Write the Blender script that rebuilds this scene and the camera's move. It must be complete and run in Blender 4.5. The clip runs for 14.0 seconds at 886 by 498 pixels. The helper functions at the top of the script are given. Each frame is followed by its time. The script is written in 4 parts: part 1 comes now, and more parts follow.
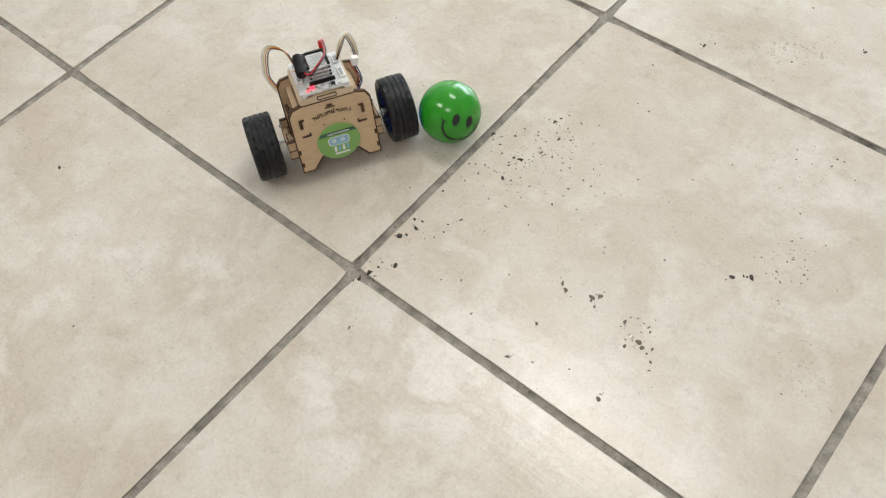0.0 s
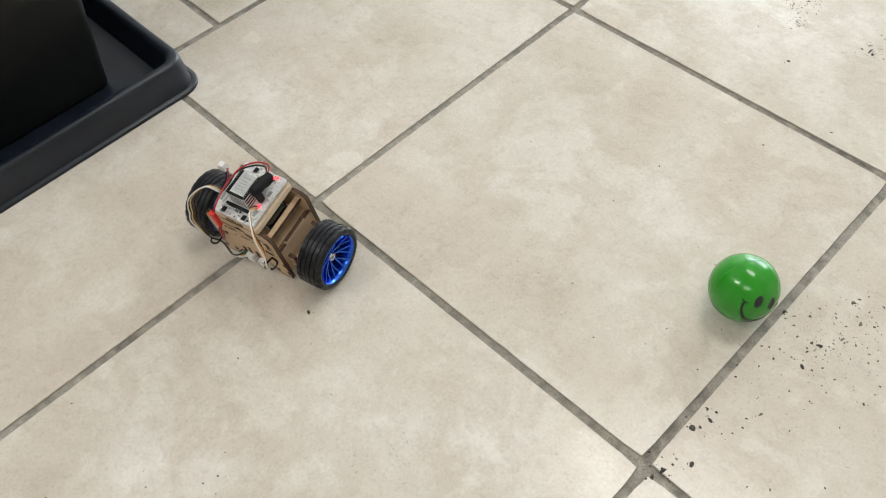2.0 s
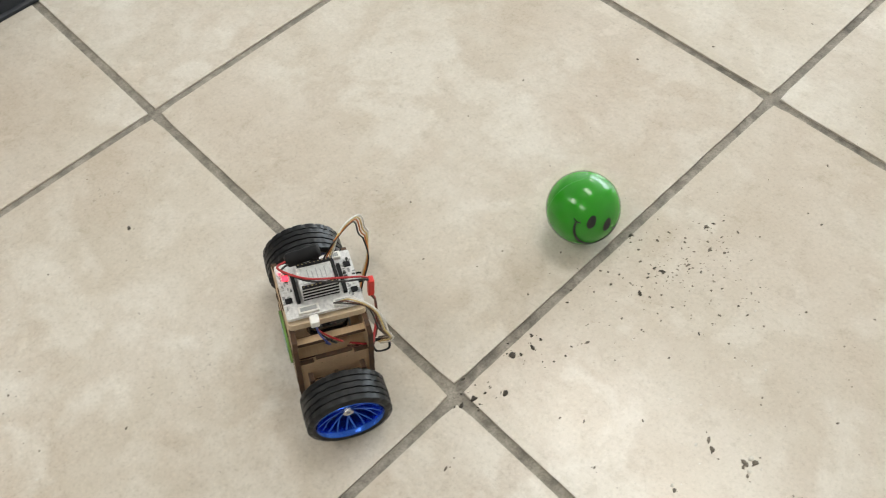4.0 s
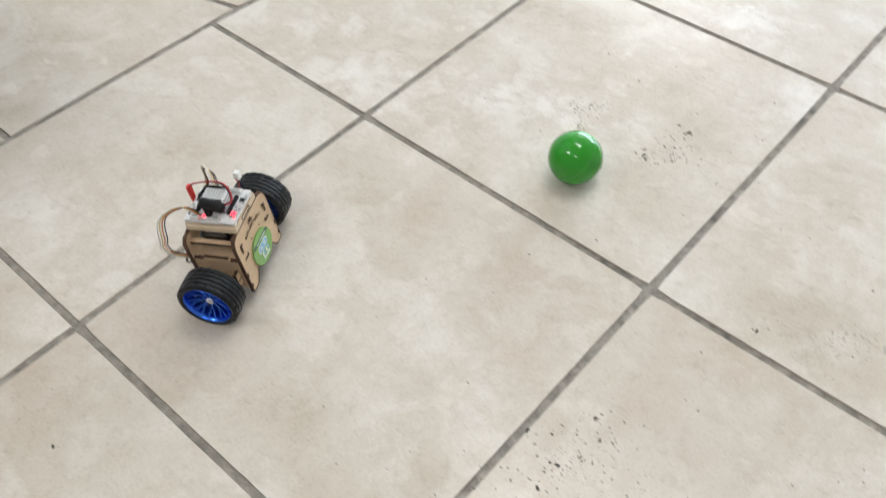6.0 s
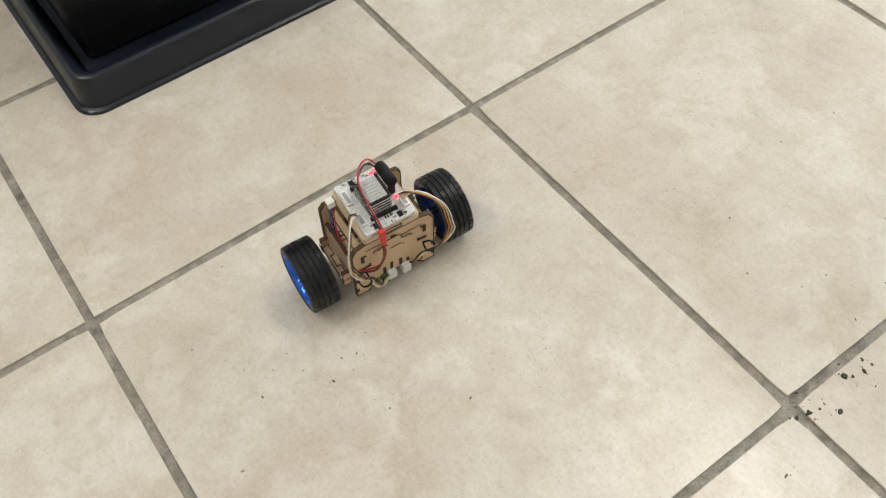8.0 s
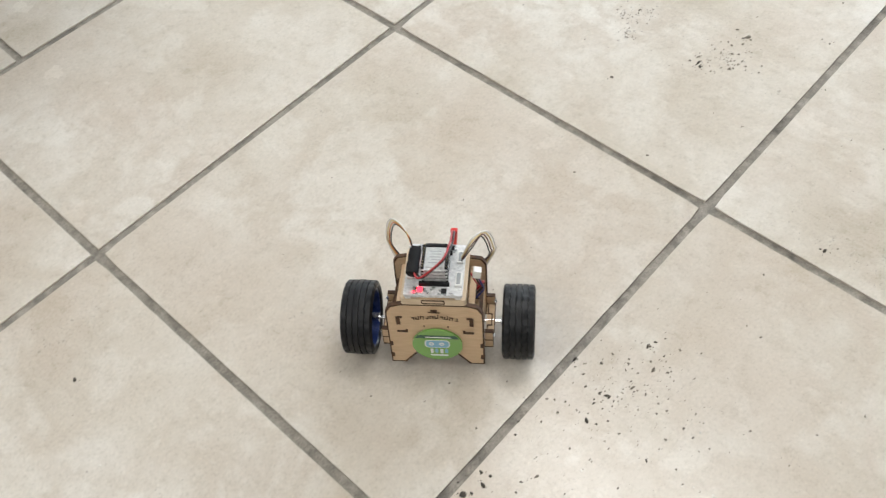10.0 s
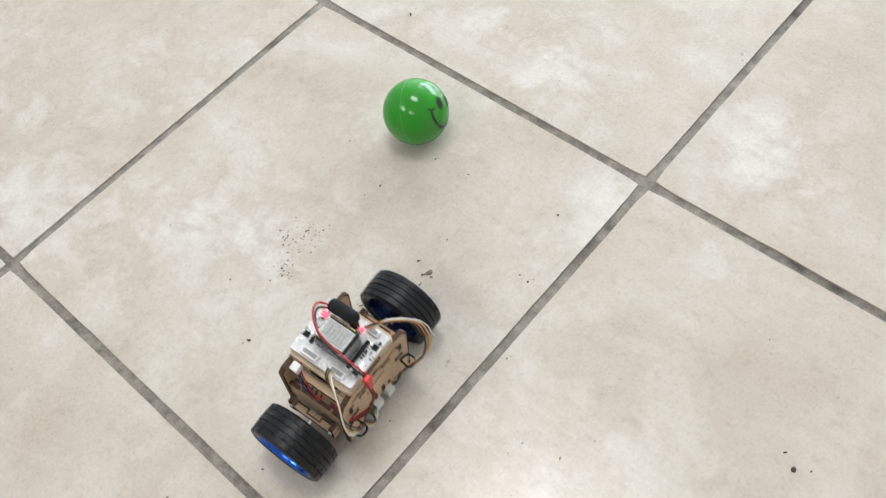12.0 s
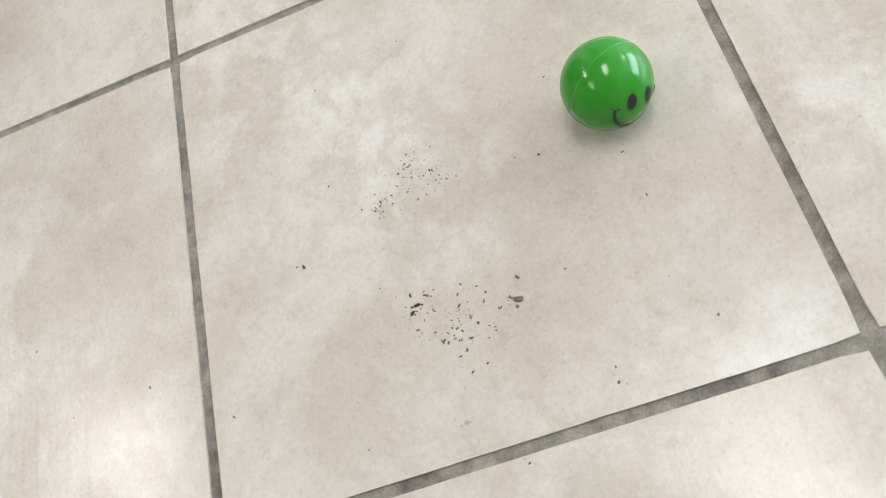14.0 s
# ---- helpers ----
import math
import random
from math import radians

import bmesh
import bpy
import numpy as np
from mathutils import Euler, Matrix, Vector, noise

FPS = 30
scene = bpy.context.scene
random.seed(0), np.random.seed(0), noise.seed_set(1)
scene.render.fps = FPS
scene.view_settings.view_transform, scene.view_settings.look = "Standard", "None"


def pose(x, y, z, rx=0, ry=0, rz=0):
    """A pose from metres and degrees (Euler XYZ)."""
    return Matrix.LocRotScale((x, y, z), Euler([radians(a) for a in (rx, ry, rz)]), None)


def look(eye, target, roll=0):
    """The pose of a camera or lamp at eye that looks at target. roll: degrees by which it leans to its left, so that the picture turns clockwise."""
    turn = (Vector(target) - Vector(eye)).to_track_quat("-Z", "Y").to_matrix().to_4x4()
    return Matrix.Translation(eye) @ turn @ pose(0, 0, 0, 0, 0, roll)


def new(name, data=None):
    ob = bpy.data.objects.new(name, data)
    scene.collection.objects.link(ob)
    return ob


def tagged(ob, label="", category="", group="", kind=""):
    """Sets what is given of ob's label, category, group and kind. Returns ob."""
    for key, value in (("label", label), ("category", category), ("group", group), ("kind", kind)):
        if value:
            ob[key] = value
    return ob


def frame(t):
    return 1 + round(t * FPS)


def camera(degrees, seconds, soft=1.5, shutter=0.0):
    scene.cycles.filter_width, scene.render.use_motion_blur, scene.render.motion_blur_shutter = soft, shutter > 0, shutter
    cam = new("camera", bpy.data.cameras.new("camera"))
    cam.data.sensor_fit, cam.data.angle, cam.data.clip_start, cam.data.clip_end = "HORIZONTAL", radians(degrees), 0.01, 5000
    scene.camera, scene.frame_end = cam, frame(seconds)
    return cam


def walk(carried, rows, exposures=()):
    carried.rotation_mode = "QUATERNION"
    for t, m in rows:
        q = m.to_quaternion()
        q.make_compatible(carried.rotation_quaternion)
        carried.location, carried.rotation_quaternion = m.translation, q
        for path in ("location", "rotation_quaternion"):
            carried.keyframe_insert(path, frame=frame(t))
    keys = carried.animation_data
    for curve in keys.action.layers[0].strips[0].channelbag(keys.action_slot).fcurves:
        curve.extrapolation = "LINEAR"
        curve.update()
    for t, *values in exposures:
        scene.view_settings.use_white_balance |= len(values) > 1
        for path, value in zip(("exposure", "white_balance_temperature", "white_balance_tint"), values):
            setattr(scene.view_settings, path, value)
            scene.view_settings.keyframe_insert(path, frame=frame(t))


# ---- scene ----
cam = camera(53.5, 14.0, soft=1.1, shutter=0.2)
PATH = [
    (0, (0.386, -0.28, 0.731), (-0.367, 0.526, -0.937), -4.5),
    (0.5, (0.357, -0.28, 0.75), (-0.406, 0.53, -0.912), -4.2),
    (1, (0.287, -0.304, 0.787), (-0.594, 0.527, -0.804), -3.1),
    (1.5, (0.167, -0.319, 0.78), (-0.702, 0.495, -0.828), -3.4),
    (2, (0.12, -0.325, 0.744), (-0.777, 0.479, -0.852), -4.4),
    (2.5, (0.125, -0.3, 0.704), (-0.764, 0.412, -0.94), -5.7),
    (3, (0.156, -0.275, 0.694), (-0.729, 0.397, -0.969), -5.4),
    (3.5, (0.189, -0.265, 0.688), (-0.672, 0.425, -0.98), -4.2),
    (3.7, (0.219, -0.234, 0.673), (-0.644, 0.457, -0.994), -4.9),
    (5.8, (0.265, -0.119, 0.756), (-0.551, 0.763, -0.843), -2.9),
    (6, (0.236, -0.135, 0.789), (-0.643, 0.797, -0.747), -2.3),
    (6.3, (0.18, -0.181, 0.828), (-0.791, 0.779, -0.634), -1.8),
    (6.5, (0.176, -0.212, 0.814), (-0.891, 0.721, -0.597), -2.6),
    (7, (0.128, -0.325, 0.769), (-0.952, 0.495, -0.702), -3.0),
    (7.2, (0.119, -0.356, 0.752), (-0.95, 0.389, -0.765), -3.9),
    (7.5, (0.097, -0.412, 0.725), (-0.914, 0.283, -0.855), -3.3),
    (8, (0.109, -0.404, 0.706), (-0.869, 0.21, -0.927), -4.7),
    (8.5, (0.175, -0.337, 0.686), (-0.763, 0.24, -0.984), -7.6),
    (10.8, (0.212, 0.063, 0.745), (-0.622, 0.917, -0.861), -5.8),
    (11, (0.182, 0.124, 0.726), (-0.649, 0.973, -0.884), -6.1),
    (11.5, (0.201, 0.303, 0.7), (-0.635, 1.088, -0.938), -9.6),
    (12, (0.249, 0.451, 0.697), (-0.613, 1.113, -0.982), -13.3),
    (12.5, (0.214, 0.519, 0.682), (-0.706, 1.05, -1.012), -18.2),
    (12.8, (0.177, 0.544, 0.627), (-0.774, 0.831, -1.109), -27.5),
    (13, (0.159, 0.598, 0.617), (-0.786, 0.762, -1.138), -33.2),
    (13.3, (0.162, 0.642, 0.6), (-0.866, 0.768, -1.11), -32.2),
    (13.5, (0.174, 0.689, 0.59), (-0.858, 0.61, -1.121), -36.9),
    (14, (0.151, 0.768, 0.563), (-0.803, 0.422, -1.16), -37.3),
]
EXPOSURES = [(0.0, 0.0, 6330, 10), (0.5, -0.02, 6190, 10), (1.0, -0.01, 6160, 10), (2.0, -0.02, 6330, 9), (2.5, -0.02, 6470, 8), (3.7, -0.04, 6510, 8), (5.8, -0.02, 6150, 11),
             (6.5, -0.02, 6010, 10), (7.0, 0.0, 6260, 11), (7.5, 0.01, 6530, 9), (8.5, -0.02, 6550, 8), (10.8, 0.04, 6080, 11), (12.0, 0.02, 6080, 11), (13.0, -0.14, 6250, 11), (14.0, -0.07, 6210, 12)]
walk(cam, [(t, look(eye, target, roll)) for t, eye, target, roll in PATH], EXPOSURES)

# ---- light: daylight through the glazed north side, ceiling panels inside ----
world = bpy.data.worlds.new("sky")
scene.world = world
world.use_nodes = True
sky = world.node_tree.nodes.new("ShaderNodeTexSky")
sky.sky_type = "NISHITA"
sky.sun_disc = False
sky.sun_elevation, sky.sun_rotation = radians(48), radians(200)
world.node_tree.links.new(sky.outputs["Color"], world.node_tree.nodes["Background"].inputs["Color"])
world.node_tree.nodes["Background"].inputs["Strength"].default_value = 0.12

ROOM = (-3.6, 3.4, -3.8, 5.6)      # west, east, south, north
CEIL = 2.7
PANELS = [(-0.18, 1.04, 18), (1.0, -1.50, 9), (-1.1, -1.50, 24), (-2.05, 4.62, 16)]      # x, y, watts
for px, py, watts in PANELS:
    lamp = new("panel_light", bpy.data.lights.new("panel_light", "AREA"))
    lamp.data.shape, lamp.data.size, lamp.data.size_y = "RECTANGLE", 1.1, 0.5
    lamp.data.energy, lamp.data.color = watts, (1.0, 0.96, 0.90)
    lamp.matrix_world = pose(px, py, CEIL - 0.035)
WIN = (-3.2, 0.8, 0.35, 2.2)       # the window in the north wall: x from, x to, sill, head
daylight = new("window_daylight", bpy.data.lights.new("window_daylight", "AREA"))
daylight.data.shape, daylight.data.size, daylight.data.size_y = "RECTANGLE", WIN[1] - WIN[0] - 0.1, WIN[3] - WIN[2] - 0.1
daylight.data.energy, daylight.data.color = 212, (0.86, 0.94, 1.0)
daylight.matrix_world = pose((WIN[0] + WIN[1]) / 2, ROOM[3] + 0.05, (WIN[2] + WIN[3]) / 2, -90, 0, 0)


# ---- materials ----
def material(name, color=(0.5, 0.5, 0.5), rough=0.5, metal=0.0, coat=0.0, emit=None, strength=0.0):
    m = bpy.data.materials.new(name)
    m.use_nodes = True
    b = m.node_tree.nodes["Principled BSDF"]
    b.inputs["Base Color"].default_value = (*color, 1)
    b.inputs["Roughness"].default_value = rough
    b.inputs["Metallic"].default_value = metal
    b.inputs["Coat Weight"].default_value = coat
    if emit:
        b.inputs["Emission Color"].default_value = (*emit, 1)
        b.inputs["Emission Strength"].default_value = strength
    return m


def node(m, kind, links=(), **values):
    """A node with its values set; links: (own input, node, output)."""
    n = m.node_tree.nodes.new(kind)
    for key, value in values.items():
        if key in n.inputs:
            n.inputs[key].default_value = value
        else:
            setattr(n, key, value)
    for own, other, out in links:
        m.node_tree.links.new(other.outputs[out], n.inputs[own])
    return n


def ramp(m, source, out, stops):
    n = node(m, "ShaderNodeValToRGB", [("Fac", source, out)])
    while len(n.color_ramp.elements) < len(stops):
        n.color_ramp.elements.new(0.5)
    for e, (p, c) in zip(n.color_ramp.elements, stops):
        e.position = p
        e.color = (*c, 1) if len(c) == 3 else c
    return n


def blend(m, kind, fac, a, b):
    """Mixes the colours a and b (node or value) with the factor fac (node, output) or a number."""
    n = m.node_tree.nodes.new("ShaderNodeMix")
    n.data_type, n.blend_type = "RGBA", kind
    for i, v in ((0, fac), (6, a), (7, b)):
        if isinstance(v, tuple) and hasattr(v[0], "outputs"):
            m.node_tree.links.new(v[0].outputs[v[1]], n.inputs[i])
        elif i == 0:
            n.inputs[i].default_value = v
        else:
            n.inputs[i].default_value = (*v, 1)
    return n


def out_to(m, socket, n, out):
    m.node_tree.links.new(n.outputs[out], m.node_tree.nodes["Principled BSDF"].inputs[socket])


def bump(m, n, out, strength, distance):
    b = node(m, "ShaderNodeBump", [("Height", n, out)], Strength=strength, Distance=distance)
    out_to(m, "Normal", b, "Normal")
    return b


def tile_material():
    m = material("beige_stone_tile", rough=0.3)
    geo = node(m, "ShaderNodeNewGeometry")
    info = node(m, "ShaderNodeObjectInfo")
    shift = node(m, "ShaderNodeVectorMath", [(0, geo, "Position")], operation="ADD")
    spread = node(m, "ShaderNodeMath", [(0, info, "Random")], operation="MULTIPLY")
    spread.inputs[1].default_value = 37.0
    m.node_tree.links.new(spread.outputs[0], shift.inputs[1])
    warp = node(m, "ShaderNodeTexNoise", [("Vector", shift, 0)], Scale=4.0, Detail=3.0)
    bent = node(m, "ShaderNodeMixRGB", [("Color1", shift, 0), ("Color2", warp, "Color")], blend_type="ADD", Fac=0.05)
    cloud = node(m, "ShaderNodeTexNoise", [("Vector", bent, 0)], Scale=5.0, Detail=10.0, Roughness=0.60)
    tone = ramp(m, cloud, "Fac", [(0.32, (0.485, 0.425, 0.345)), (0.42, (0.555, 0.500, 0.423)), (0.50, (0.592, 0.543, 0.471)), (0.56, (0.618, 0.572, 0.504)), (0.68, (0.690, 0.655, 0.597))])
    vein = node(m, "ShaderNodeTexNoise", [("Vector", bent, 0)], Scale=14.0, Detail=8.0, Roughness=0.62, Distortion=0.25)
    veil = ramp(m, vein, "Fac", [(0.36, (0, 0, 0)), (0.48, (1, 1, 1)), (0.60, (0, 0, 0))])
    fade = node(m, "ShaderNodeTexNoise", [("Vector", shift, 0)], Scale=5.0, Detail=2.0)
    where = ramp(m, fade, "Fac", [(0.42, (0, 0, 0)), (0.62, (0.42, 0.42, 0.42))])
    amount = blend(m, "MULTIPLY", 1.0, (veil, "Color"), (where, "Color"))
    streaked = blend(m, "MIX", (amount, 2), (tone, "Color"), (0.45, 0.37, 0.285))
    pale = ramp(m, vein, "Fac", [(0.49, (0, 0, 0)), (0.60, (0.38, 0.38, 0.38)), (0.74, (0, 0, 0))])
    pales = blend(m, "MIX", (pale, "Color"), (streaked, 2), (0.70, 0.665, 0.605))
    grain = node(m, "ShaderNodeTexNoise", [("Vector", shift, 0)], Scale=70.0, Detail=5.0, Roughness=0.7)
    grains = ramp(m, grain, "Fac", [(0.30, (0.90, 0.89, 0.87)), (0.46, (1.0, 1.0, 1.0)), (0.62, (1.01, 1.01, 1.01)), (0.74, (1.05, 1.05, 1.04))])
    blotch = node(m, "ShaderNodeTexNoise", [("Vector", bent, 0)], Scale=4.2, Detail=12.0, Roughness=0.62)
    ragged = ramp(m, blotch, "Fac", [(0.50, (0, 0, 0)), (0.535, (0.22, 0.22, 0.22)), (0.62, (0.42, 0.42, 0.42))])
    patched = blend(m, "MIX", (ragged, "Color"), (pales, 2), (0.505, 0.425, 0.345))
    sand = node(m, "ShaderNodeTexNoise", [("Vector", shift, 0)], Scale=320.0, Detail=3.0, Roughness=0.75)
    sands = ramp(m, sand, "Fac", [(0.30, (0.87, 0.865, 0.85)), (0.47, (1.0, 1.0, 1.0)), (0.55, (1.0, 1.0, 1.0)), (0.72, (1.10, 1.10, 1.09))])
    sandy = blend(m, "MULTIPLY", 1.0, (patched, 2), (sands, "Color"))
    grainy = blend(m, "MULTIPLY", 1.0, (sandy, 2), (grains, "Color"))
    pits = node(m, "ShaderNodeTexNoise", [("Vector", shift, 0)], Scale=260.0, Detail=2.0)
    zone = node(m, "ShaderNodeTexNoise", [("Vector", shift, 0)], Scale=7.0, Detail=2.0)
    zoned = node(m, "ShaderNodeMath", [(0, pits, "Fac"), (1, zone, "Fac")], operation="MULTIPLY")
    hole = ramp(m, zoned, 0, [(0.445, (0, 0, 0)), (0.485, (0.6, 0.6, 0.6))])
    final = blend(m, "MIX", (hole, "Color"), (grainy, 2), (0.30, 0.27, 0.235))
    out_to(m, "Base Color", final, 2)
    wear = node(m, "ShaderNodeTexNoise", [("Vector", shift, 0)], Scale=9.0, Detail=5.0, Roughness=0.6)
    gloss = ramp(m, wear, "Fac", [(0.3, (0.13, 0.13, 0.13)), (0.7, (0.29, 0.29, 0.29))])
    out_to(m, "Roughness", gloss, "Color")
    m.node_tree.nodes["Principled BSDF"].inputs["Specular IOR Level"].default_value = 0.36
    stretch = node(m, "ShaderNodeMapping", [("Vector", shift, 0)], Rotation=(0, 0, radians(38)), Scale=(14, 120, 1))
    combed = node(m, "ShaderNodeTexNoise", [("Vector", stretch, 0)], Scale=1.0, Detail=4.0)
    lumps = node(m, "ShaderNodeTexNoise", [("Vector", shift, 0)], Scale=30.0, Detail=6.0, Roughness=0.6)
    height = node(m, "ShaderNodeMath", [(0, combed, "Fac"), (1, lumps, "Fac")], operation="ADD")
    bump(m, height, 0, 0.24, 0.0010)
    return m


def mottled(name, dark, light, rough, scale=40.0, metal=0.0, depth=0.0, coat=0.0, detail=5.0):
    m = material(name, dark, rough, metal, coat)
    co = node(m, "ShaderNodeTexCoord")
    n = node(m, "ShaderNodeTexNoise", [("Vector", co, "Object")], Scale=scale, Detail=detail, Roughness=0.62)
    r = ramp(m, n, "Fac", [(0.3, dark), (0.7, light)])
    out_to(m, "Base Color", r, "Color")
    rr = ramp(m, n, "Fac", [(0.3, (rough * 0.8,) * 3), (0.7, (min(1, rough * 1.25),) * 3)])
    out_to(m, "Roughness", rr, "Color")
    if depth:
        bump(m, n, "Fac", 0.5, depth)
    return m


def plywood(name, dark, light):
    m = material(name, light, 0.55)
    co = node(m, "ShaderNodeTexCoord")
    grain = node(m, "ShaderNodeMapping", [("Vector", co, "Object")], Scale=(22, 160, 160))
    n = node(m, "ShaderNodeTexNoise", [("Vector", grain, 0)], Scale=3.0, Detail=6.0, Roughness=0.6)
    r = ramp(m, n, "Fac", [(0.3, dark), (0.7, light)])
    out_to(m, "Base Color", r, "Color")
    bump(m, n, "Fac", 0.2, 0.0003)
    return m


TILE = tile_material()
GROUT = mottled("grey_cement_grout", (0.15, 0.137, 0.117), (0.40, 0.365, 0.315), 0.9, 60.0, depth=0.0015, detail=12.0)
patch = node(GROUT, "ShaderNodeTexNoise", [("Vector", node(GROUT, "ShaderNodeTexCoord"), "Object")], Scale=7.0, Detail=6.0, Roughness=0.7)
soil = ramp(GROUT, patch, "Fac", [(0.34, (0.32, 0.31, 0.30)), (0.47, (1, 1, 1))])
base_link = GROUT.node_tree.nodes["Principled BSDF"].inputs["Base Color"].links[0].from_node
soiled = blend(GROUT, "MULTIPLY", 1.0, (base_link, "Color"), (soil, "Color"))
grit = node(GROUT, "ShaderNodeTexNoise", [("Vector", node(GROUT, "ShaderNodeTexCoord"), "Object")], Scale=520.0, Detail=3.0, Roughness=0.8)
gritty = ramp(GROUT, grit, "Fac", [(0.36, (0.76, 0.75, 0.74)), (0.52, (1, 1, 1)), (0.68, (1.10, 1.10, 1.09))])
out_to(GROUT, "Base Color", blend(GROUT, "MULTIPLY", 1.0, (soiled, 2), (gritty, "Color")), 2)
DIRT = mottled("dark_crumbs", (0.02, 0.018, 0.015), (0.09, 0.075, 0.06), 0.95, 300.0)
CRUMB = mottled("grey_crumbs", (0.075, 0.062, 0.05), (0.25, 0.215, 0.175), 0.95, 300.0)
CHIP = mottled("pale_plaster", (0.50, 0.47, 0.42), (0.72, 0.69, 0.63), 0.9, 300.0)
WOOD = plywood("laser_cut_plywood", (0.56, 0.395, 0.24), (0.65, 0.475, 0.30))
DECKWOOD = plywood("pale_plywood", (0.58, 0.45, 0.305), (0.655, 0.53, 0.38))
RIMBACK = mottled("dark_blue_plastic", (0.008, 0.022, 0.11), (0.014, 0.04, 0.18), 0.28, 60.0)
BURNT = mottled("burnt_laser_edge", (0.035, 0.018, 0.010), (0.11, 0.055, 0.028), 0.8, 200.0)
RUBBER = mottled("black_tyre_rubber", (0.007, 0.0075, 0.009), (0.014, 0.0145, 0.016), 0.36, 120.0, depth=0.0002)
BLUE = mottled("blue_chromed_plastic", (0.025, 0.11, 0.62), (0.06, 0.19, 0.80), 0.20, 60.0, metal=0.85)
CHROME = mottled("polished_steel", (0.55, 0.55, 0.56), (0.72, 0.72, 0.72), 0.22, 90.0, metal=1.0)
PCB = mottled("white_circuit_board", (0.50, 0.50, 0.51), (0.80, 0.80, 0.79), 0.32, 380.0)
WHITE = material("white_plastic", (0.76, 0.75, 0.72), 0.35)
BLACK = mottled("black_plastic", (0.005, 0.005, 0.006), (0.010, 0.010, 0.011), 0.7, 150.0)
WRAP = material("black_battery_wrap", (0.008, 0.008, 0.009), 0.16)
PRINT = material("black_print", (0.012, 0.014, 0.012), 0.45)
GLINT = mottled("grey_metal_glint", (0.30, 0.30, 0.31), (0.42, 0.42, 0.43), 0.45, 80.0, metal=0.6)
COVER = mottled("pale_grey_label", (0.40, 0.41, 0.40), (0.56, 0.57, 0.56), 0.5, 420.0)
PIN = material("gilt_pins", (0.62, 0.5, 0.25), 0.3, 1.0)
SOLDER = material("tinned_metal", (0.6, 0.6, 0.58), 0.3, 1.0)
REDWIRE = material("red_insulation", (0.38, 0.018, 0.022), 0.4)
REDPLUG = material("red_plug_plastic", (0.62, 0.022, 0.016), 0.38)
YELLOWWIRE = material("yellow_insulation", (0.60, 0.46, 0.20), 0.4)
ORANGEWIRE = material("orange_insulation", (0.55, 0.17, 0.03), 0.4)
WHITEWIRE = material("white_insulation", (0.72, 0.70, 0.66), 0.4)
BLACKWIRE = material("black_insulation", (0.014, 0.013, 0.013), 0.4)
BROWNWIRE = material("brown_insulation", (0.10, 0.035, 0.02), 0.4)
BLUEWIRE = material("blue_insulation", (0.03, 0.05, 0.22), 0.4)
GREY = material("grey_print", (0.30, 0.31, 0.31), 0.5)
BADGE = material("green_badge_print", (0.20, 0.40, 0.10), 0.22, coat=0.4)
BADGEDARK = material("dark_green_print", (0.05, 0.12, 0.07), 0.25, coat=0.4)
BADGEBLUE = material("pale_blue_print", (0.25, 0.48, 0.62), 0.25, coat=0.4)
BADGEWHITE = material("white_print", (0.72, 0.78, 0.74), 0.25, coat=0.4)
LED = material("red_lamp", (0.6, 0.02, 0.02), 0.3, emit=(1.0, 0.015, 0.03), strength=7.0)
BALL = mottled("green_glossy_foam", (0.022, 0.255, 0.012), (0.029, 0.285, 0.015), 0.14, 30.0)
SEAM = material("pale_green_seam", (0.06, 0.36, 0.05), 0.3, coat=0.5)
POT = mottled("black_planter_plastic", (0.005, 0.0055, 0.006), (0.008, 0.0085, 0.009), 0.48, 14.0, depth=0.0003)
TRAY = mottled("black_tray_plastic", (0.006, 0.009, 0.015), (0.010, 0.014, 0.023), 0.34, 16.0, depth=0.0003)
PAINT = mottled("white_wall_paint", (0.74, 0.74, 0.72), (0.80, 0.80, 0.78), 0.55, 3.0, depth=0.0004)
# for the unseen east and south walls, tone chosen for the fill they bounce
BOUNCE = mottled("cream_bounce_paint", (0.60, 0.565, 0.515), (0.67, 0.635, 0.59), 0.6, 3.0, depth=0.0004)
GLOSSWHITE = mottled("white_gloss_panel", (0.72, 0.76, 0.80), (0.78, 0.81, 0.84), 0.25, 5.0, depth=0.0006)
CEILING = mottled("ceiling_board", (0.72, 0.72, 0.70), (0.80, 0.80, 0.78), 0.8, 12.0)
FRAMEMETAL = material("grey_window_frame", (0.45, 0.46, 0.47), 0.4, 0.6)
DIFFUSER = material("lit_diffuser", (0.8, 0.8, 0.78), 0.5, emit=(1.0, 0.95, 0.87), strength=3.0)
GLASS = material("window_glass", (1, 1, 1), 0.02)
GLASS.node_tree.nodes["Principled BSDF"].inputs["Transmission Weight"].default_value = 1.0
for black in (RUBBER, BLACK, POT):
    black.node_tree.nodes["Principled BSDF"].inputs["Specular IOR Level"].default_value = 0.28


# ---- mesh helpers ----
def part(name, bm, mat, parent=None, label=""):
    me = bpy.data.meshes.new(name)
    bm.normal_update()
    bm.to_mesh(me)
    bm.free()
    me.materials.append(mat)
    ob = new(name, me)
    if parent is not None:
        ob.parent = parent
    return tagged(ob, label)


def smooth(ob, angle=40):
    me = ob.data
    me.polygons.foreach_set("use_smooth", [True] * len(me.polygons))
    bm = bmesh.new()
    bm.from_mesh(me)
    for e in bm.edges:
        if len(e.link_faces) == 2 and e.calc_face_angle(0) > radians(angle):
            e.smooth = False
    bm.to_mesh(me)
    bm.free()
    return ob


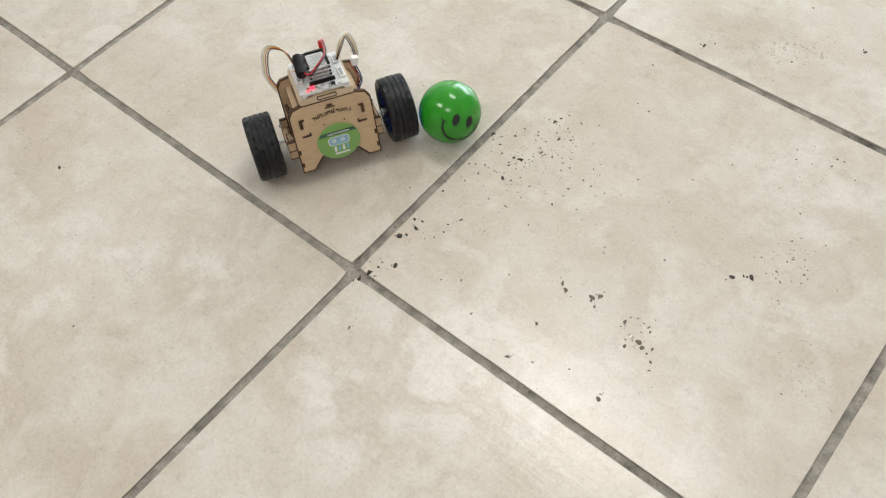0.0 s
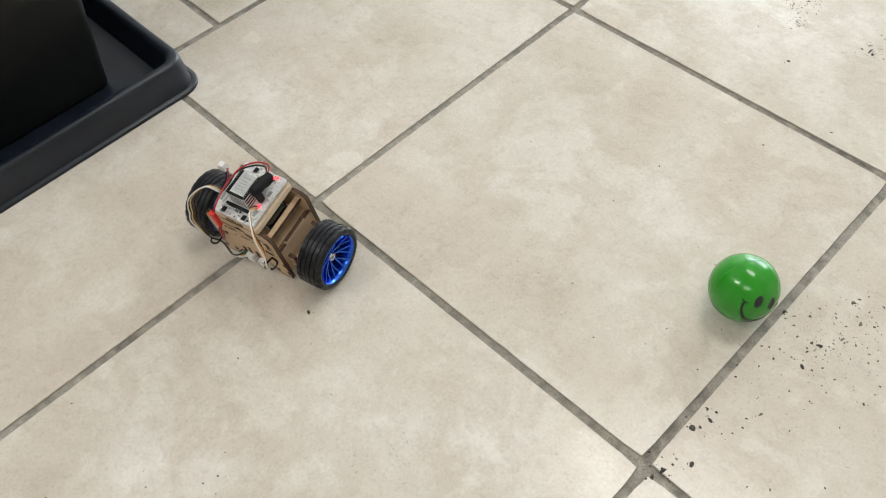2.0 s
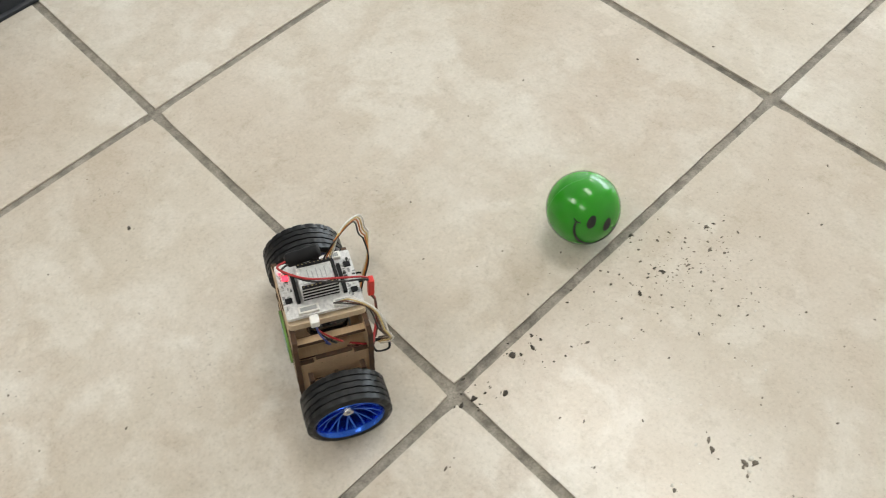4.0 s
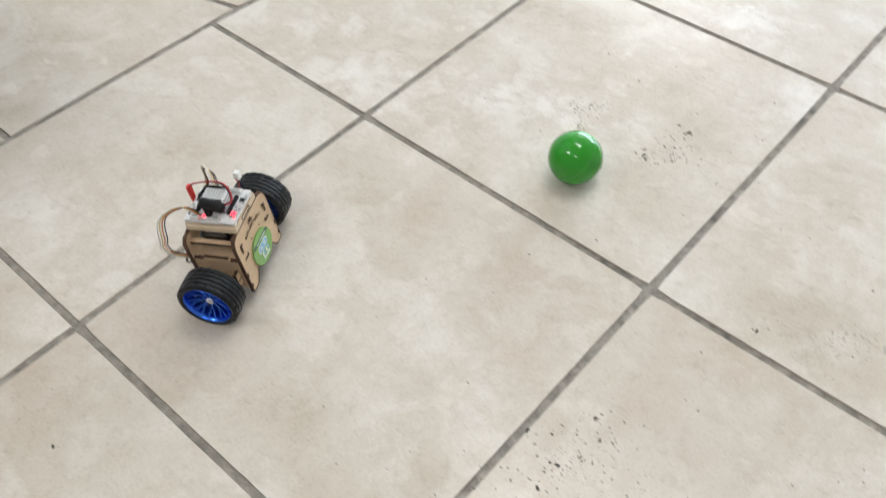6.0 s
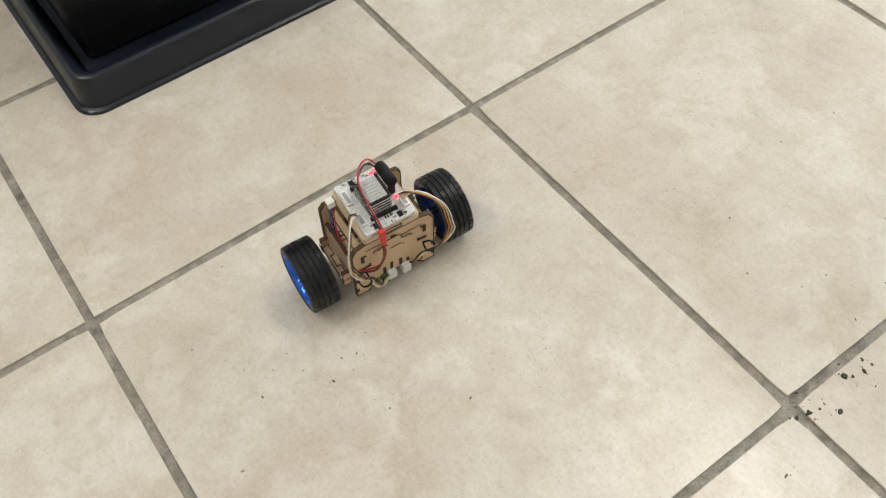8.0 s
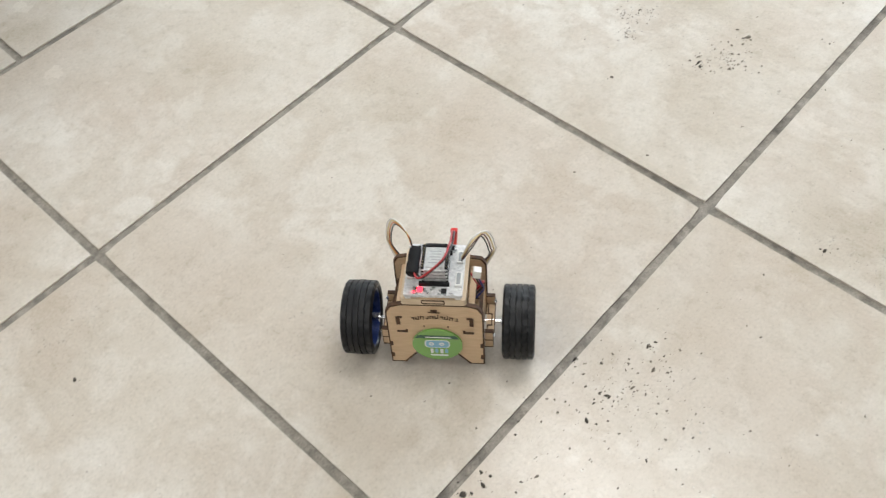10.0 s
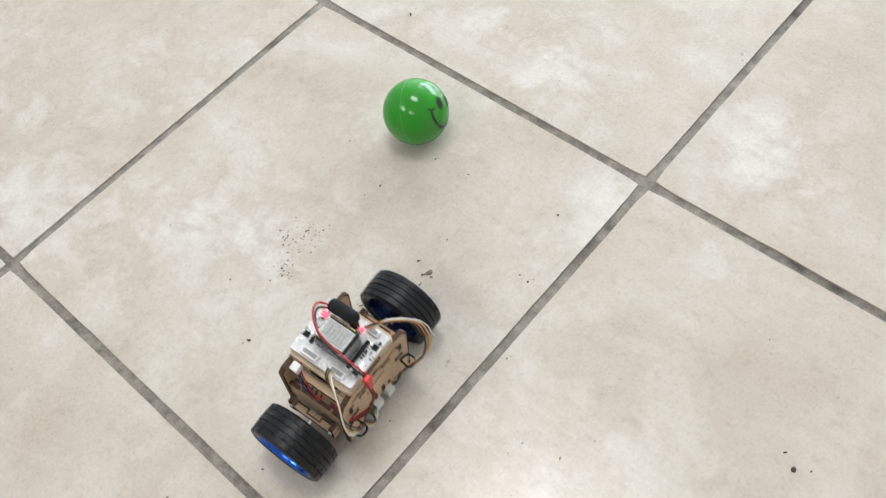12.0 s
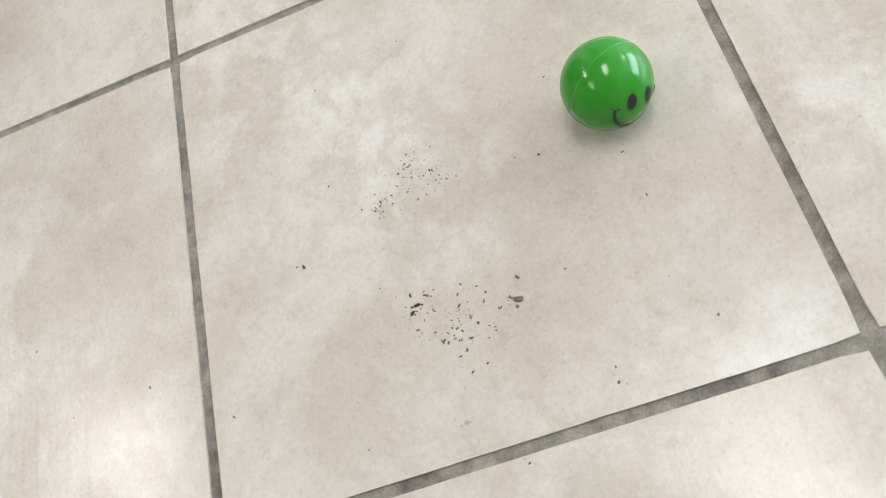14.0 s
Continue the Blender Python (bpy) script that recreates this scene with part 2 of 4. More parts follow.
def box(bm, x0, x1, y0, y1, z0, z1, bevel=0.0, m=None):
    r = bmesh.ops.create_cube(bm, size=1.0)
    vs = r["verts"]
    for v in vs:
        v.co = Vector(((x0 + x1) / 2 + v.co.x * (x1 - x0), (y0 + y1) / 2 + v.co.y * (y1 - y0), (z0 + z1) / 2 + v.co.z * (z1 - z0)))
        if m is not None:
            v.co = m @ v.co
    if bevel:
        es = list({e for v in vs for e in v.link_edges})
        bmesh.ops.bevel(bm, geom=es, offset=bevel, segments=2, profile=0.5, affect="EDGES")
    return bm


def block(x0, x1, y0, y1, z0, z1, bevel=0.0, m=None):
    return box(bmesh.new(), x0, x1, y0, y1, z0, z1, bevel, m)


def prism(bm, outline, low, high, m=None, bevel=0.0):
    """Extrudes an outline in (x, y) from z = low to high."""
    a = [bm.verts.new((x, y, low)) for x, y in outline]
    b = [bm.verts.new((x, y, high)) for x, y in outline]
    n = len(outline)
    bm.faces.new(a[::-1])
    top = bm.faces.new(b)
    for i in range(n):
        bm.faces.new((a[i], a[(i + 1) % n], b[(i + 1) % n], b[i]))
    if bevel:
        bmesh.ops.bevel(bm, geom=list(top.edges), offset=bevel, segments=2, profile=0.5, affect="EDGES")
    if m is not None:
        for v in bm.verts:
            v.co = m @ v.co
    bmesh.ops.recalc_face_normals(bm, faces=bm.faces)
    return bm


def rounded(x0, x1, y0, y1, r, n=5):
    pts = []
    for cx, cy, a0 in ((x1 - r, y1 - r, 0), (x0 + r, y1 - r, 90), (x0 + r, y0 + r, 180), (x1 - r, y0 + r, 270)):
        for i in range(n + 1):
            a = radians(a0 + 90 * i / n)
            pts.append((cx + r * math.cos(a), cy + r * math.sin(a)))
    return pts


def lathe(profile, seg=48, closed=True):
    """Turns a profile of (x along the axle, radius) round the x axis."""
    bm = bmesh.new()
    rings = []
    for x, r in profile:
        rings.append([bm.verts.new((x, r * math.cos(2 * math.pi * i / seg), r * math.sin(2 * math.pi * i / seg))) for i in range(seg)])
    pairs = list(zip(rings, rings[1:])) + ([(rings[-1], rings[0])] if closed else [])
    for p, q in pairs:
        for i in range(seg):
            bm.faces.new((p[i], p[(i + 1) % seg], q[(i + 1) % seg], q[i]))
    if not closed:
        for ring in (rings[0], rings[-1]):
            bm.faces.new(ring)
    bmesh.ops.recalc_face_normals(bm, faces=bm.faces)
    return bm


def tube(points, r, sides=8, steps=6):
    """A round wire along a smooth line through the points."""
    pts = [Vector(p) for p in points]
    line = []
    for i in range(len(pts) - 1):
        p0, p1, p2, p3 = pts[max(i - 1, 0)], pts[i], pts[i + 1], pts[min(i + 2, len(pts) - 1)]
        for k in range(steps):
            u = k / steps
            line.append(0.5 * (2 * p1 + (p2 - p0) * u + (2 * p0 - 5 * p1 + 4 * p2 - p3) * u * u + (3 * p1 - p0 - 3 * p2 + p3) * u ** 3))
    line.append(pts[-1])
    bm = bmesh.new()
    rings, side = [], Vector((0.31, 0.57, 0.76))
    for i, p in enumerate(line):
        way = (line[min(i + 1, len(line) - 1)] - line[max(i - 1, 0)]).normalized()
        side = (side - way * side.dot(way)).normalized()
        other = way.cross(side)
        rings.append([bm.verts.new(p + r * (side * math.cos(2 * math.pi * k / sides) + other * math.sin(2 * math.pi * k / sides))) for k in range(sides)])
    for p, q in zip(rings, rings[1:]):
        for k in range(sides):
            bm.faces.new((p[k], p[(k + 1) % sides], q[(k + 1) % sides], q[k]))
    bm.faces.new(rings[0][::-1])
    bm.faces.new(rings[-1])
    bmesh.ops.recalc_face_normals(bm, faces=bm.faces)
    return bm


# ---- the room ----
W, E, S, N = ROOM
tagged(part("ground_slab", block(W - 0.2, E + 0.2, S - 0.2, N + 0.2, -0.15, -0.012), GROUT), "grey concrete slab under the tiled floor", "slab", kind="structure")
floor = tagged(part("floor", block(W, E, S, N, -0.012, -0.0024), GROUT), "beige stone tiles with wide grey grout joints", "floor", kind="structure")
tagged(part("ceiling", block(W - 0.2, E + 0.2, S - 0.2, N + 0.2, CEIL, CEIL + 0.15), CEILING), "plain white ceiling with light panels", "ceiling", kind="structure")
tagged(part("wall_west", block(W - 0.2, W, S - 0.2, N + 0.2, -0.012, CEIL), PAINT), "plain white painted wall", "wall", kind="structure")
# east and south walls are out of view, added to close and fill the room
tagged(part("wall_east", block(E, E + 0.2, S - 0.2, N + 0.2, -0.012, CEIL), BOUNCE), "plain unseen wall, its cream tone chosen to bounce fill light", "wall", kind="structure")
tagged(part("wall_south", block(W, E, S - 0.2, S, -0.012, CEIL), BOUNCE), "plain unseen wall, its cream tone chosen to bounce fill light", "wall", kind="structure")
bm = block(W, WIN[0], N, N + 0.2, -0.012, CEIL)
box(bm, WIN[1], E, N, N + 0.2, -0.012, CEIL)
box(bm, WIN[0], WIN[1], N, N + 0.2, -0.012, WIN[2])
box(bm, WIN[0], WIN[1], N, N + 0.2, WIN[3], CEIL)
tagged(part("wall_north", bm, PAINT), "white painted wall with a wide window", "wall", kind="structure")
bm = block(WIN[0], WIN[1], N + 0.1, N + 0.15, WIN[2], WIN[2] + 0.05)
box(bm, WIN[0], WIN[1], N + 0.1, N + 0.15, WIN[3] - 0.05, WIN[3])
for k in range(4):
    xk = WIN[0] + (WIN[1] - WIN[0] - 0.05) * k / 3
    box(bm, xk, xk + 0.05, N + 0.1, N + 0.15, WIN[2] + 0.05, WIN[3] - 0.05)
window = tagged(part("window_1", bm, FRAMEMETAL), "wide window with grey metal frame", "window", kind="structure")
for k in range(3):
    x0 = WIN[0] + (WIN[1] - WIN[0] - 0.05) * k / 3 + 0.05
    pane = part("pane", block(x0, x0 + (WIN[1] - WIN[0] - 0.05) / 3 - 0.05, N + 0.12, N + 0.126, WIN[2] + 0.05, WIN[3] - 0.05), GLASS, window)
    pane.visible_shadow = False
tagged(part("ground", block(-60, 60, N + 0.2, 90, -0.3, -0.02), mottled("paving_outside", (0.2, 0.2, 0.19), (0.33, 0.32, 0.30), 0.8, 2.0)), "grey paved ground outside the window", "ground", kind="structure")
for px, py, watts in PANELS:
    bm = block(px - 0.6, px + 0.6, py - 0.3, py - 0.275, CEIL - 0.03, CEIL)
    box(bm, px - 0.6, px + 0.6, py + 0.275, py + 0.3, CEIL - 0.03, CEIL)
    box(bm, px - 0.6, px - 0.575, py - 0.275, py + 0.275, CEIL - 0.03, CEIL)
    box(bm, px + 0.575, px + 0.6, py - 0.275, py + 0.275, CEIL - 0.03, CEIL)
    fixture = tagged(part("ceiling_light", bm, WHITE), "white ceiling panel light, switched on", "ceiling light", group="ceiling lights")
    part("diffuser", block(px - 0.57, px + 0.57, py - 0.27, py + 0.27, CEIL - 0.02, CEIL - 0.008), DIFFUSER, fixture)

# a white glossy partition end with a thin dark joint at its foot
bm = block(-0.514, 0.0, -1.7, 0.100, 0.004, CEIL, 0.006, pose(-1.236, 0.295, 0, 0, 0, -5))
tagged(part("wall_partition", bm, GLOSSWHITE), "glossy white partition end standing on the tiles", "wall", kind="structure")


# ---- planter in its tray ----
def ring_loft(bm, loops, close=False):
    rows = [[bm.verts.new(p) for p in loop] for loop in loops]
    n = len(rows[0])
    for a, b in list(zip(rows, rows[1:])) + ([(rows[-1], rows[0])] if close else []):
        for i in range(n):
            bm.faces.new((a[i], a[(i + 1) % n], b[(i + 1) % n], b[i]))
    return rows


def square_loop(cx, cy, half, r, z):
    return [(x, y, z) for x, y in rounded(cx - half, cx + half, cy - half, cy + half, r, 6)]


TX, TY, TH = -0.8955, -0.160, 0.195          # tray centre and half width


def loft_part(name, prof, mat, parent, cx, cy, caps=()):
    """A square ring lofted through (half width, height, corner radius); caps: which ends are closed."""
    bm = bmesh.new()
    rows = ring_loft(bm, [square_loop(cx, cy, h, r, z) for h, z, r in prof], close=not caps)
    if 0 in caps:
        bm.faces.new(rows[0][::-1])
    if 1 in caps:
        bm.faces.new(rows[-1])
    bmesh.ops.recalc_face_normals(bm, faces=bm.faces)
    return smooth(part(name, bm, mat, parent), 50)


def planter_tray():
    tray = tagged(new("plant_tray"), "black plastic square drip tray on the tiles", "tray")
    h = TH
    loft_part("foot_flange", [(h, 0.0, 0.030), (h, 0.0028, 0.030), (h - 0.0015, 0.0042, 0.029), (h - 0.0055, 0.0052, 0.028), (h - 0.0075, 0.0, 0.026)], TRAY, tray, TX, TY)
    loft_part("wall", [(h - 0.0056, 0.004, 0.028), (h - 0.007, 0.012, 0.027), (h - 0.010, 0.034, 0.025), (h - 0.0115, 0.038, 0.024), (h - 0.0235, 0.038, 0.018), (h - 0.031, 0.010, 0.014), (h - 0.034, 0.006, 0.012)], TRAY, tray, TX, TY)
    loft_part("rolled_rim", [(h - 0.0105, 0.0365, 0.025), (h - 0.0108, 0.0405, 0.0245), (h - 0.0135, 0.0430, 0.023), (h - 0.0185, 0.0434, 0.021), (h - 0.0225, 0.0415, 0.019), (h - 0.0245, 0.0370, 0.018)], TRAY, tray, TX, TY)
    loft_part("base", [(h - 0.0345, 0.004, 0.012), (h - 0.0345, 0.0075, 0.012)], TRAY, tray, TX, TY, (0, 1))


def planter():
    pot = tagged(new("planter"), "black square plastic planter standing in its tray", "planter")
    cx, cy = TX - 0.0155, TY - 0.0215
    loft_part("body", [(0.124, 0.0078, 0.010), (0.1275, 0.0085, 0.011), (0.130, 0.012, 0.012), (0.160, 0.402, 0.014), (0.155, 0.402, 0.012), (0.122, 0.03, 0.008)], POT, pot, cx, cy, (0, 1))
    loft_part("rim", [(0.1595, 0.396, 0.014), (0.166, 0.400, 0.016), (0.168, 0.440, 0.016), (0.164, 0.443, 0.015), (0.158, 0.440, 0.012), (0.1555, 0.400, 0.012)], POT, pot, cx, cy)


planter_tray()
planter()


# ---- the balancing robot; its axle lies on the local x axis, its front looks along y ----
RW = 0.0349          # wheel radius
DRAWN = 0.0335       # wheel radius as drawn in wheel()
TRACK = 0.0724        # half the distance between the wheels


def upright():
    """Stands a prism drawn in (x, z) upright."""
    return Matrix(((1, 0, 0, 0), (0, 0, -1, 0), (0, 1, 0, 0), (0, 0, 0, 1)))


def plate_outline(grow=0.0):
    g = grow
    pts = [(-0.044 - g, -0.030 - g), (-0.031 + g, -0.030 - g), (-0.019 + g, -0.017 - g), (0.019 - g, -0.017 - g), (0.031 - g, -0.030 - g), (0.044 + g, -0.030 - g),
           (0.044 + g, 0.026), (0.0437 + g, 0.0345 + g), (0.0400 + g, 0.0405 + g), (0.030, 0.0425 + g), (-0.030, 0.0425 + g), (-0.0400 - g, 0.0405 + g), (-0.0437 - g, 0.0345 + g), (-0.044 - g, 0.026)]
    return pts


def standing_plate(name, y, sign, robot):
    """A plywood plate with a burnt rim and slots."""
    bm = prism(bmesh.new(), plate_outline(), -0.0015, 0.0015, upright())
    for v in bm.verts:
        v.co.y += y
    plate = part(name, bm, WOOD, robot)
    bm = bmesh.new()
    rim = plate_outline(0.0005)
    inner = plate_outline(-0.0008)
    for yy in (y - 0.0017, y + 0.0017):
        a = [bm.verts.new((px, yy, pz)) for px, pz in rim]
        b = [bm.verts.new((px, yy, pz)) for px, pz in inner]
        for i in range(len(rim)):
            k = (i + 1) % len(rim)
            bm.faces.new((a[i], a[k], b[k], b[i]))
    bm.verts.ensure_lookup_table()
    n = len(rim)
    for i in range(n):
        k = (i + 1) % n
        bm.faces.new((bm.verts[i], bm.verts[k], bm.verts[2 * n + k], bm.verts[2 * n + i]))
    bmesh.ops.recalc_face_normals(bm, faces=bm.faces)
    part("burnt_edge", bm, BURNT, plate, "dark burnt laser-cut edge")
    f = y + sign * 0.0016
    for sx in (-1, 1):
        for (ax, az, w, h) in ((0.0335, 0.024, 0.0036, 0.0095), (0.0318, 0.0285, 0.0050, 0.0020), (0.0305, 0.0105, 0.0100, 0.0022), (0.0265, 0.0120, 0.0020, 0.0030), (0.0425, -0.006, 0.003, 0.005), (0.0425, -0.021, 0.003, 0.005)):
            part("slot", block(sx * ax - w / 2, sx * ax + w / 2, min(f, f + sign * 0.0004), max(f, f + sign * 0.0004), az - h / 2, az + h / 2), BURNT, plate)
    if sign < 0:
        for ax, az, w, h in ((-0.012, -0.010, 0.0035, 0.009), (-0.004, -0.008, 0.003, 0.011), (0.006, -0.009, 0.0035, 0.010), (0.014, -0.012, 0.003, 0.007), (-0.030, -0.022, 0.005, 0.003), (0.028, -0.022, 0.005, 0.003)):
            part("slot", block(ax - w / 2, ax + w / 2, f - 0.0004, f, az - h / 2, az + h / 2), BURNT, plate)
        for x0, x1, z0, z1 in ((-0.0300, 0.0080, 0.0345, 0.0352), (0.0073, 0.0080, 0.0290, 0.0352), (0.0080, 0.0300, 0.0320, 0.0327), (-0.004, 0.008, 0.0200, 0.0206)):
            part("engraved_line", block(x0, x1, f - 0.0003, f, z0, z1), BURNT, plate)
    return plate


def wheel(robot, sign):
    """A tyre with its rim, spokes and hub; sign: +1 on the right. Drawn at radius DRAWN, then grown to its true size."""
    prof = [(-0.0125, 0.0266), (-0.0135, 0.0288), (-0.0128, 0.0315)]
    xs = -0.0118
    for k in range(5):
        a, b = xs + k * 0.0049, xs + k * 0.0049 + 0.0038
        prof += [(a, DRAWN - 0.0004 - 0.0002 * abs(k - 2)), (b, DRAWN - 0.0004 - 0.0002 * abs(k - 2))]
        if k < 4:
            prof += [(b + 0.0001, DRAWN - 0.0019), (b + 0.0010, DRAWN - 0.0019)]
    prof += [(0.0128, 0.0315), (0.0135, 0.0288), (0.0125, 0.0266), (0.0100, 0.0256), (-0.0100, 0.0256)]
    bm = lathe(prof, 120)
    bm.verts.ensure_lookup_table()
    for i, v in enumerate(bm.verts):
        seg = i % 120
        r = math.hypot(v.co.y, v.co.z)
        if r > 0.0312:
            x = v.co.x
            v.co.x += 0.00022 * (abs(seg % 6 - 3) / 1.5 - 1) * (1 if abs(x) < 0.0105 else 0)
            cut = (0.0011 if (seg + int(abs(x) > 0.0105)) % 6 == 0 else 0.0) if abs(x) > 0.0068 else (0.0004 if seg % 6 == 3 and abs(x) > 0.0022 else 0.0)
            v.co.y *= 1 - cut / r
            v.co.z *= 1 - cut / r
    tyre = part("wheel", bm, RUBBER, robot, "ribbed black rubber tyre on a blue rim")
    smooth(tyre, 35)
    out = sign * 0.0118
    rim = part("rim", lathe([(-sign * 0.001, 0.0254), (out, 0.0265), (out + sign * 0.0010, 0.0258), (out, 0.0247), (out - sign * 0.004, 0.0236), (-sign * 0.001, 0.0238)], 60), BLUE, tyre, "shiny blue rim")
    part("inner_barrel", lathe([(-sign * 0.0115, 0.0262), (-sign * 0.0012, 0.0255), (-sign * 0.0012, 0.0240), (-sign * 0.0115, 0.0246)], 48), RIMBACK, tyre, "dark inner barrel of the wheel")
    smooth(rim, 40)
    part("rim_disc", lathe([(-sign * 0.003, 0.0242), (-sign * 0.003, 0.003), (-sign * 0.005, 0.003), (-sign * 0.005, 0.0242)], 48), RIMBACK, tyre, "dark blue back of the rim")
    def arm(bm, points, w0, w1):
        """A spoke's arm through (radius, along the axle, sideways), tapering in width."""
        rows = []
        for i, (r, x, side) in enumerate(points):
            w = w0 + (w1 - w0) * i / (len(points) - 1)
            rows.append([bm.verts.new((sign * (x + d), r, side + e)) for e, d in ((-w, -0.0022), (-w * 0.7, 0), (w * 0.7, 0), (w, -0.0022))])
        for p, q in zip(rows, rows[1:]):
            for u in range(4):
                bm.faces.new((p[u], p[(u + 1) % 4], q[(u + 1) % 4], q[u]))
        bm.faces.new(rows[0])
        bm.faces.new(rows[-1])
    for k in range(10):
        bm = bmesh.new()
        arm(bm, [(0.0035, 0.0032, 0.0), (0.0090, 0.0036, 0.0), (0.0135, 0.0044, 0.0)], 0.0012, 0.0015)
        for side in (-1, 1):
            arm(bm, [(0.0128, 0.0042, side * 0.0006), (0.0180, 0.0060, side * 0.0019), (0.0246, 0.0098, side * 0.0042)], 0.0009, 0.0012)
        bmesh.ops.recalc_face_normals(bm, faces=bm.faces)
        bmesh.ops.transform(bm, matrix=Matrix.Rotation(2 * math.pi * k / 10, 4, "X"), verts=bm.verts)
        part("spoke", bm, BLUE, tyre)
    part("hub", lathe([(sign * -0.014, 0.0042), (sign * 0.0045, 0.0048), (sign * 0.0062, 0.0040), (sign * 0.0062, 0.0016), (sign * -0.014, 0.0016)], 20), CHROME, tyre, "bright wheel hub")
    part("axle_screw", lathe([(sign * 0.0050, 0.0016), (sign * 0.0072, 0.0014), (sign * 0.0075, 0.0006)], 12, closed=False), CHROME, tyre, "small steel screw")
    for o in (tyre, *tyre.children):
        for v in o.data.vertices:
            v.co = Vector((v.co.x * 1.08, v.co.y * RW / DRAWN, v.co.z * RW / DRAWN))
    return tyre


def badge(robot, y):
    """A round printed badge on the front, its print as plain shapes."""
    m = Matrix.Translation((-0.001, y, -0.0040)) @ upright() @ Matrix.Diagonal((1.20, 1.00, 1, 1))
    ring = [(0.0195 * math.cos(2 * math.pi * i / 40), 0.0195 * math.sin(2 * math.pi * i / 40)) for i in range(40)]
    disc = part("badge", prism(bmesh.new(), ring, -0.0016, 0.0, m, 0.0006), BADGE, robot, "round green badge with pale blue print")
    def flat(name, outline, mat, lift):
        part(name, prism(bmesh.new(), outline, lift - 0.0001, lift, m @ Matrix.Scale(-1, 4, (0, 0, 1))), mat, disc)
    flat("band", [(-0.0172, 0.0085), (0.0172, 0.0085), (0.0148, 0.0125), (-0.0148, 0.0125)], BADGEDARK, 0.0018)
    flat("bar", [(-0.011, 0.0098), (0.009, 0.0098), (0.009, 0.0108), (-0.011, 0.0108)], BADGEWHITE, 0.0020)
    flat("print", rounded(-0.0098, 0.0098, -0.0035, 0.0065, 0.0035), BADGEWHITE, 0.0018)
    flat("print", rounded(-0.0088, 0.0088, -0.0027, 0.0057, 0.003), BADGEBLUE, 0.0020)
    for cx in (-0.0035, 0.0045):
        flat("spot", [(cx + 0.0021 * math.cos(i * math.pi / 7), 0.002 + 0.0021 * math.sin(i * math.pi / 7)) for i in range(14)], BADGEWHITE, 0.0022)
        flat("spot", [(cx + 0.0008 * math.cos(i * math.pi / 4), 0.002 + 0.0008 * math.sin(i * math.pi / 4)) for i in range(8)], BADGEBLUE, 0.0024)
    for k, cx in enumerate((-0.0068, -0.0030, 0.0010, 0.0046)):
        flat("bar", rounded(cx - 0.0012, cx + 0.0012, -0.0102 - 0.0006 * (k % 2), -0.0048, 0.0008, 3), (BADGEBLUE, BADGEWHITE)[k % 2], 0.0018)
    flat("bar", rounded(-0.008, 0.006, -0.0142, -0.0122, 0.0009, 3), BADGEWHITE, 0.0018)


def lettering(plate, y, sign):
    """The engraved word and mark on a plate, as plain burnt bars."""
    for k in range(10):
        if sign < 0 and 3 < k < 7:
            continue
        cx = (-0.0200 + 0.0044 * k) * -sign
        cz = 0.0275 - 0.00012 * (k - 4.5) ** 2
        h = (0.0022, 0.0030, 0.0022, 0.0022, 0.0022, 0.0036, 0.0022, 0.0030, 0.0022, 0.0022)[k]
        h *= 1.5
        lo, hi = min(y, y + sign * 0.0003), max(y, y + sign * 0.0003)
        bm = block(cx - 0.0017, cx - 0.0009, lo, hi, cz, cz + h)
        if k % 3:
            box(bm, cx + 0.0009, cx + 0.0017, lo, hi, cz, cz + h * (0.7 if k % 2 else 1.0))
        box(bm, cx - 0.0010, cx + 0.0010, lo, hi, cz + (0 if k % 2 else h - 0.0008), cz + (0.0008 if k % 2 else h))
        part("letter_bar", bm, BURNT, plate)
    part("mark", block(-0.0055, 0.0055, min(y, y + sign * 0.0003), max(y, y + sign * 0.0003), 0.0345, 0.0356), BURNT, plate)
    part("mark", block(-0.0030, 0.0030, min(y, y + sign * 0.0003), max(y, y + sign * 0.0003), 0.0362, 0.0382), BURNT, plate)
    for sx in (-0.012, 0.010):
        part("screw_hole", block(sx - 0.0007, sx + 0.0007, min(y, y + sign * 0.0003), max(y, y + sign * 0.0003), 0.017, 0.0184), BURNT, plate)


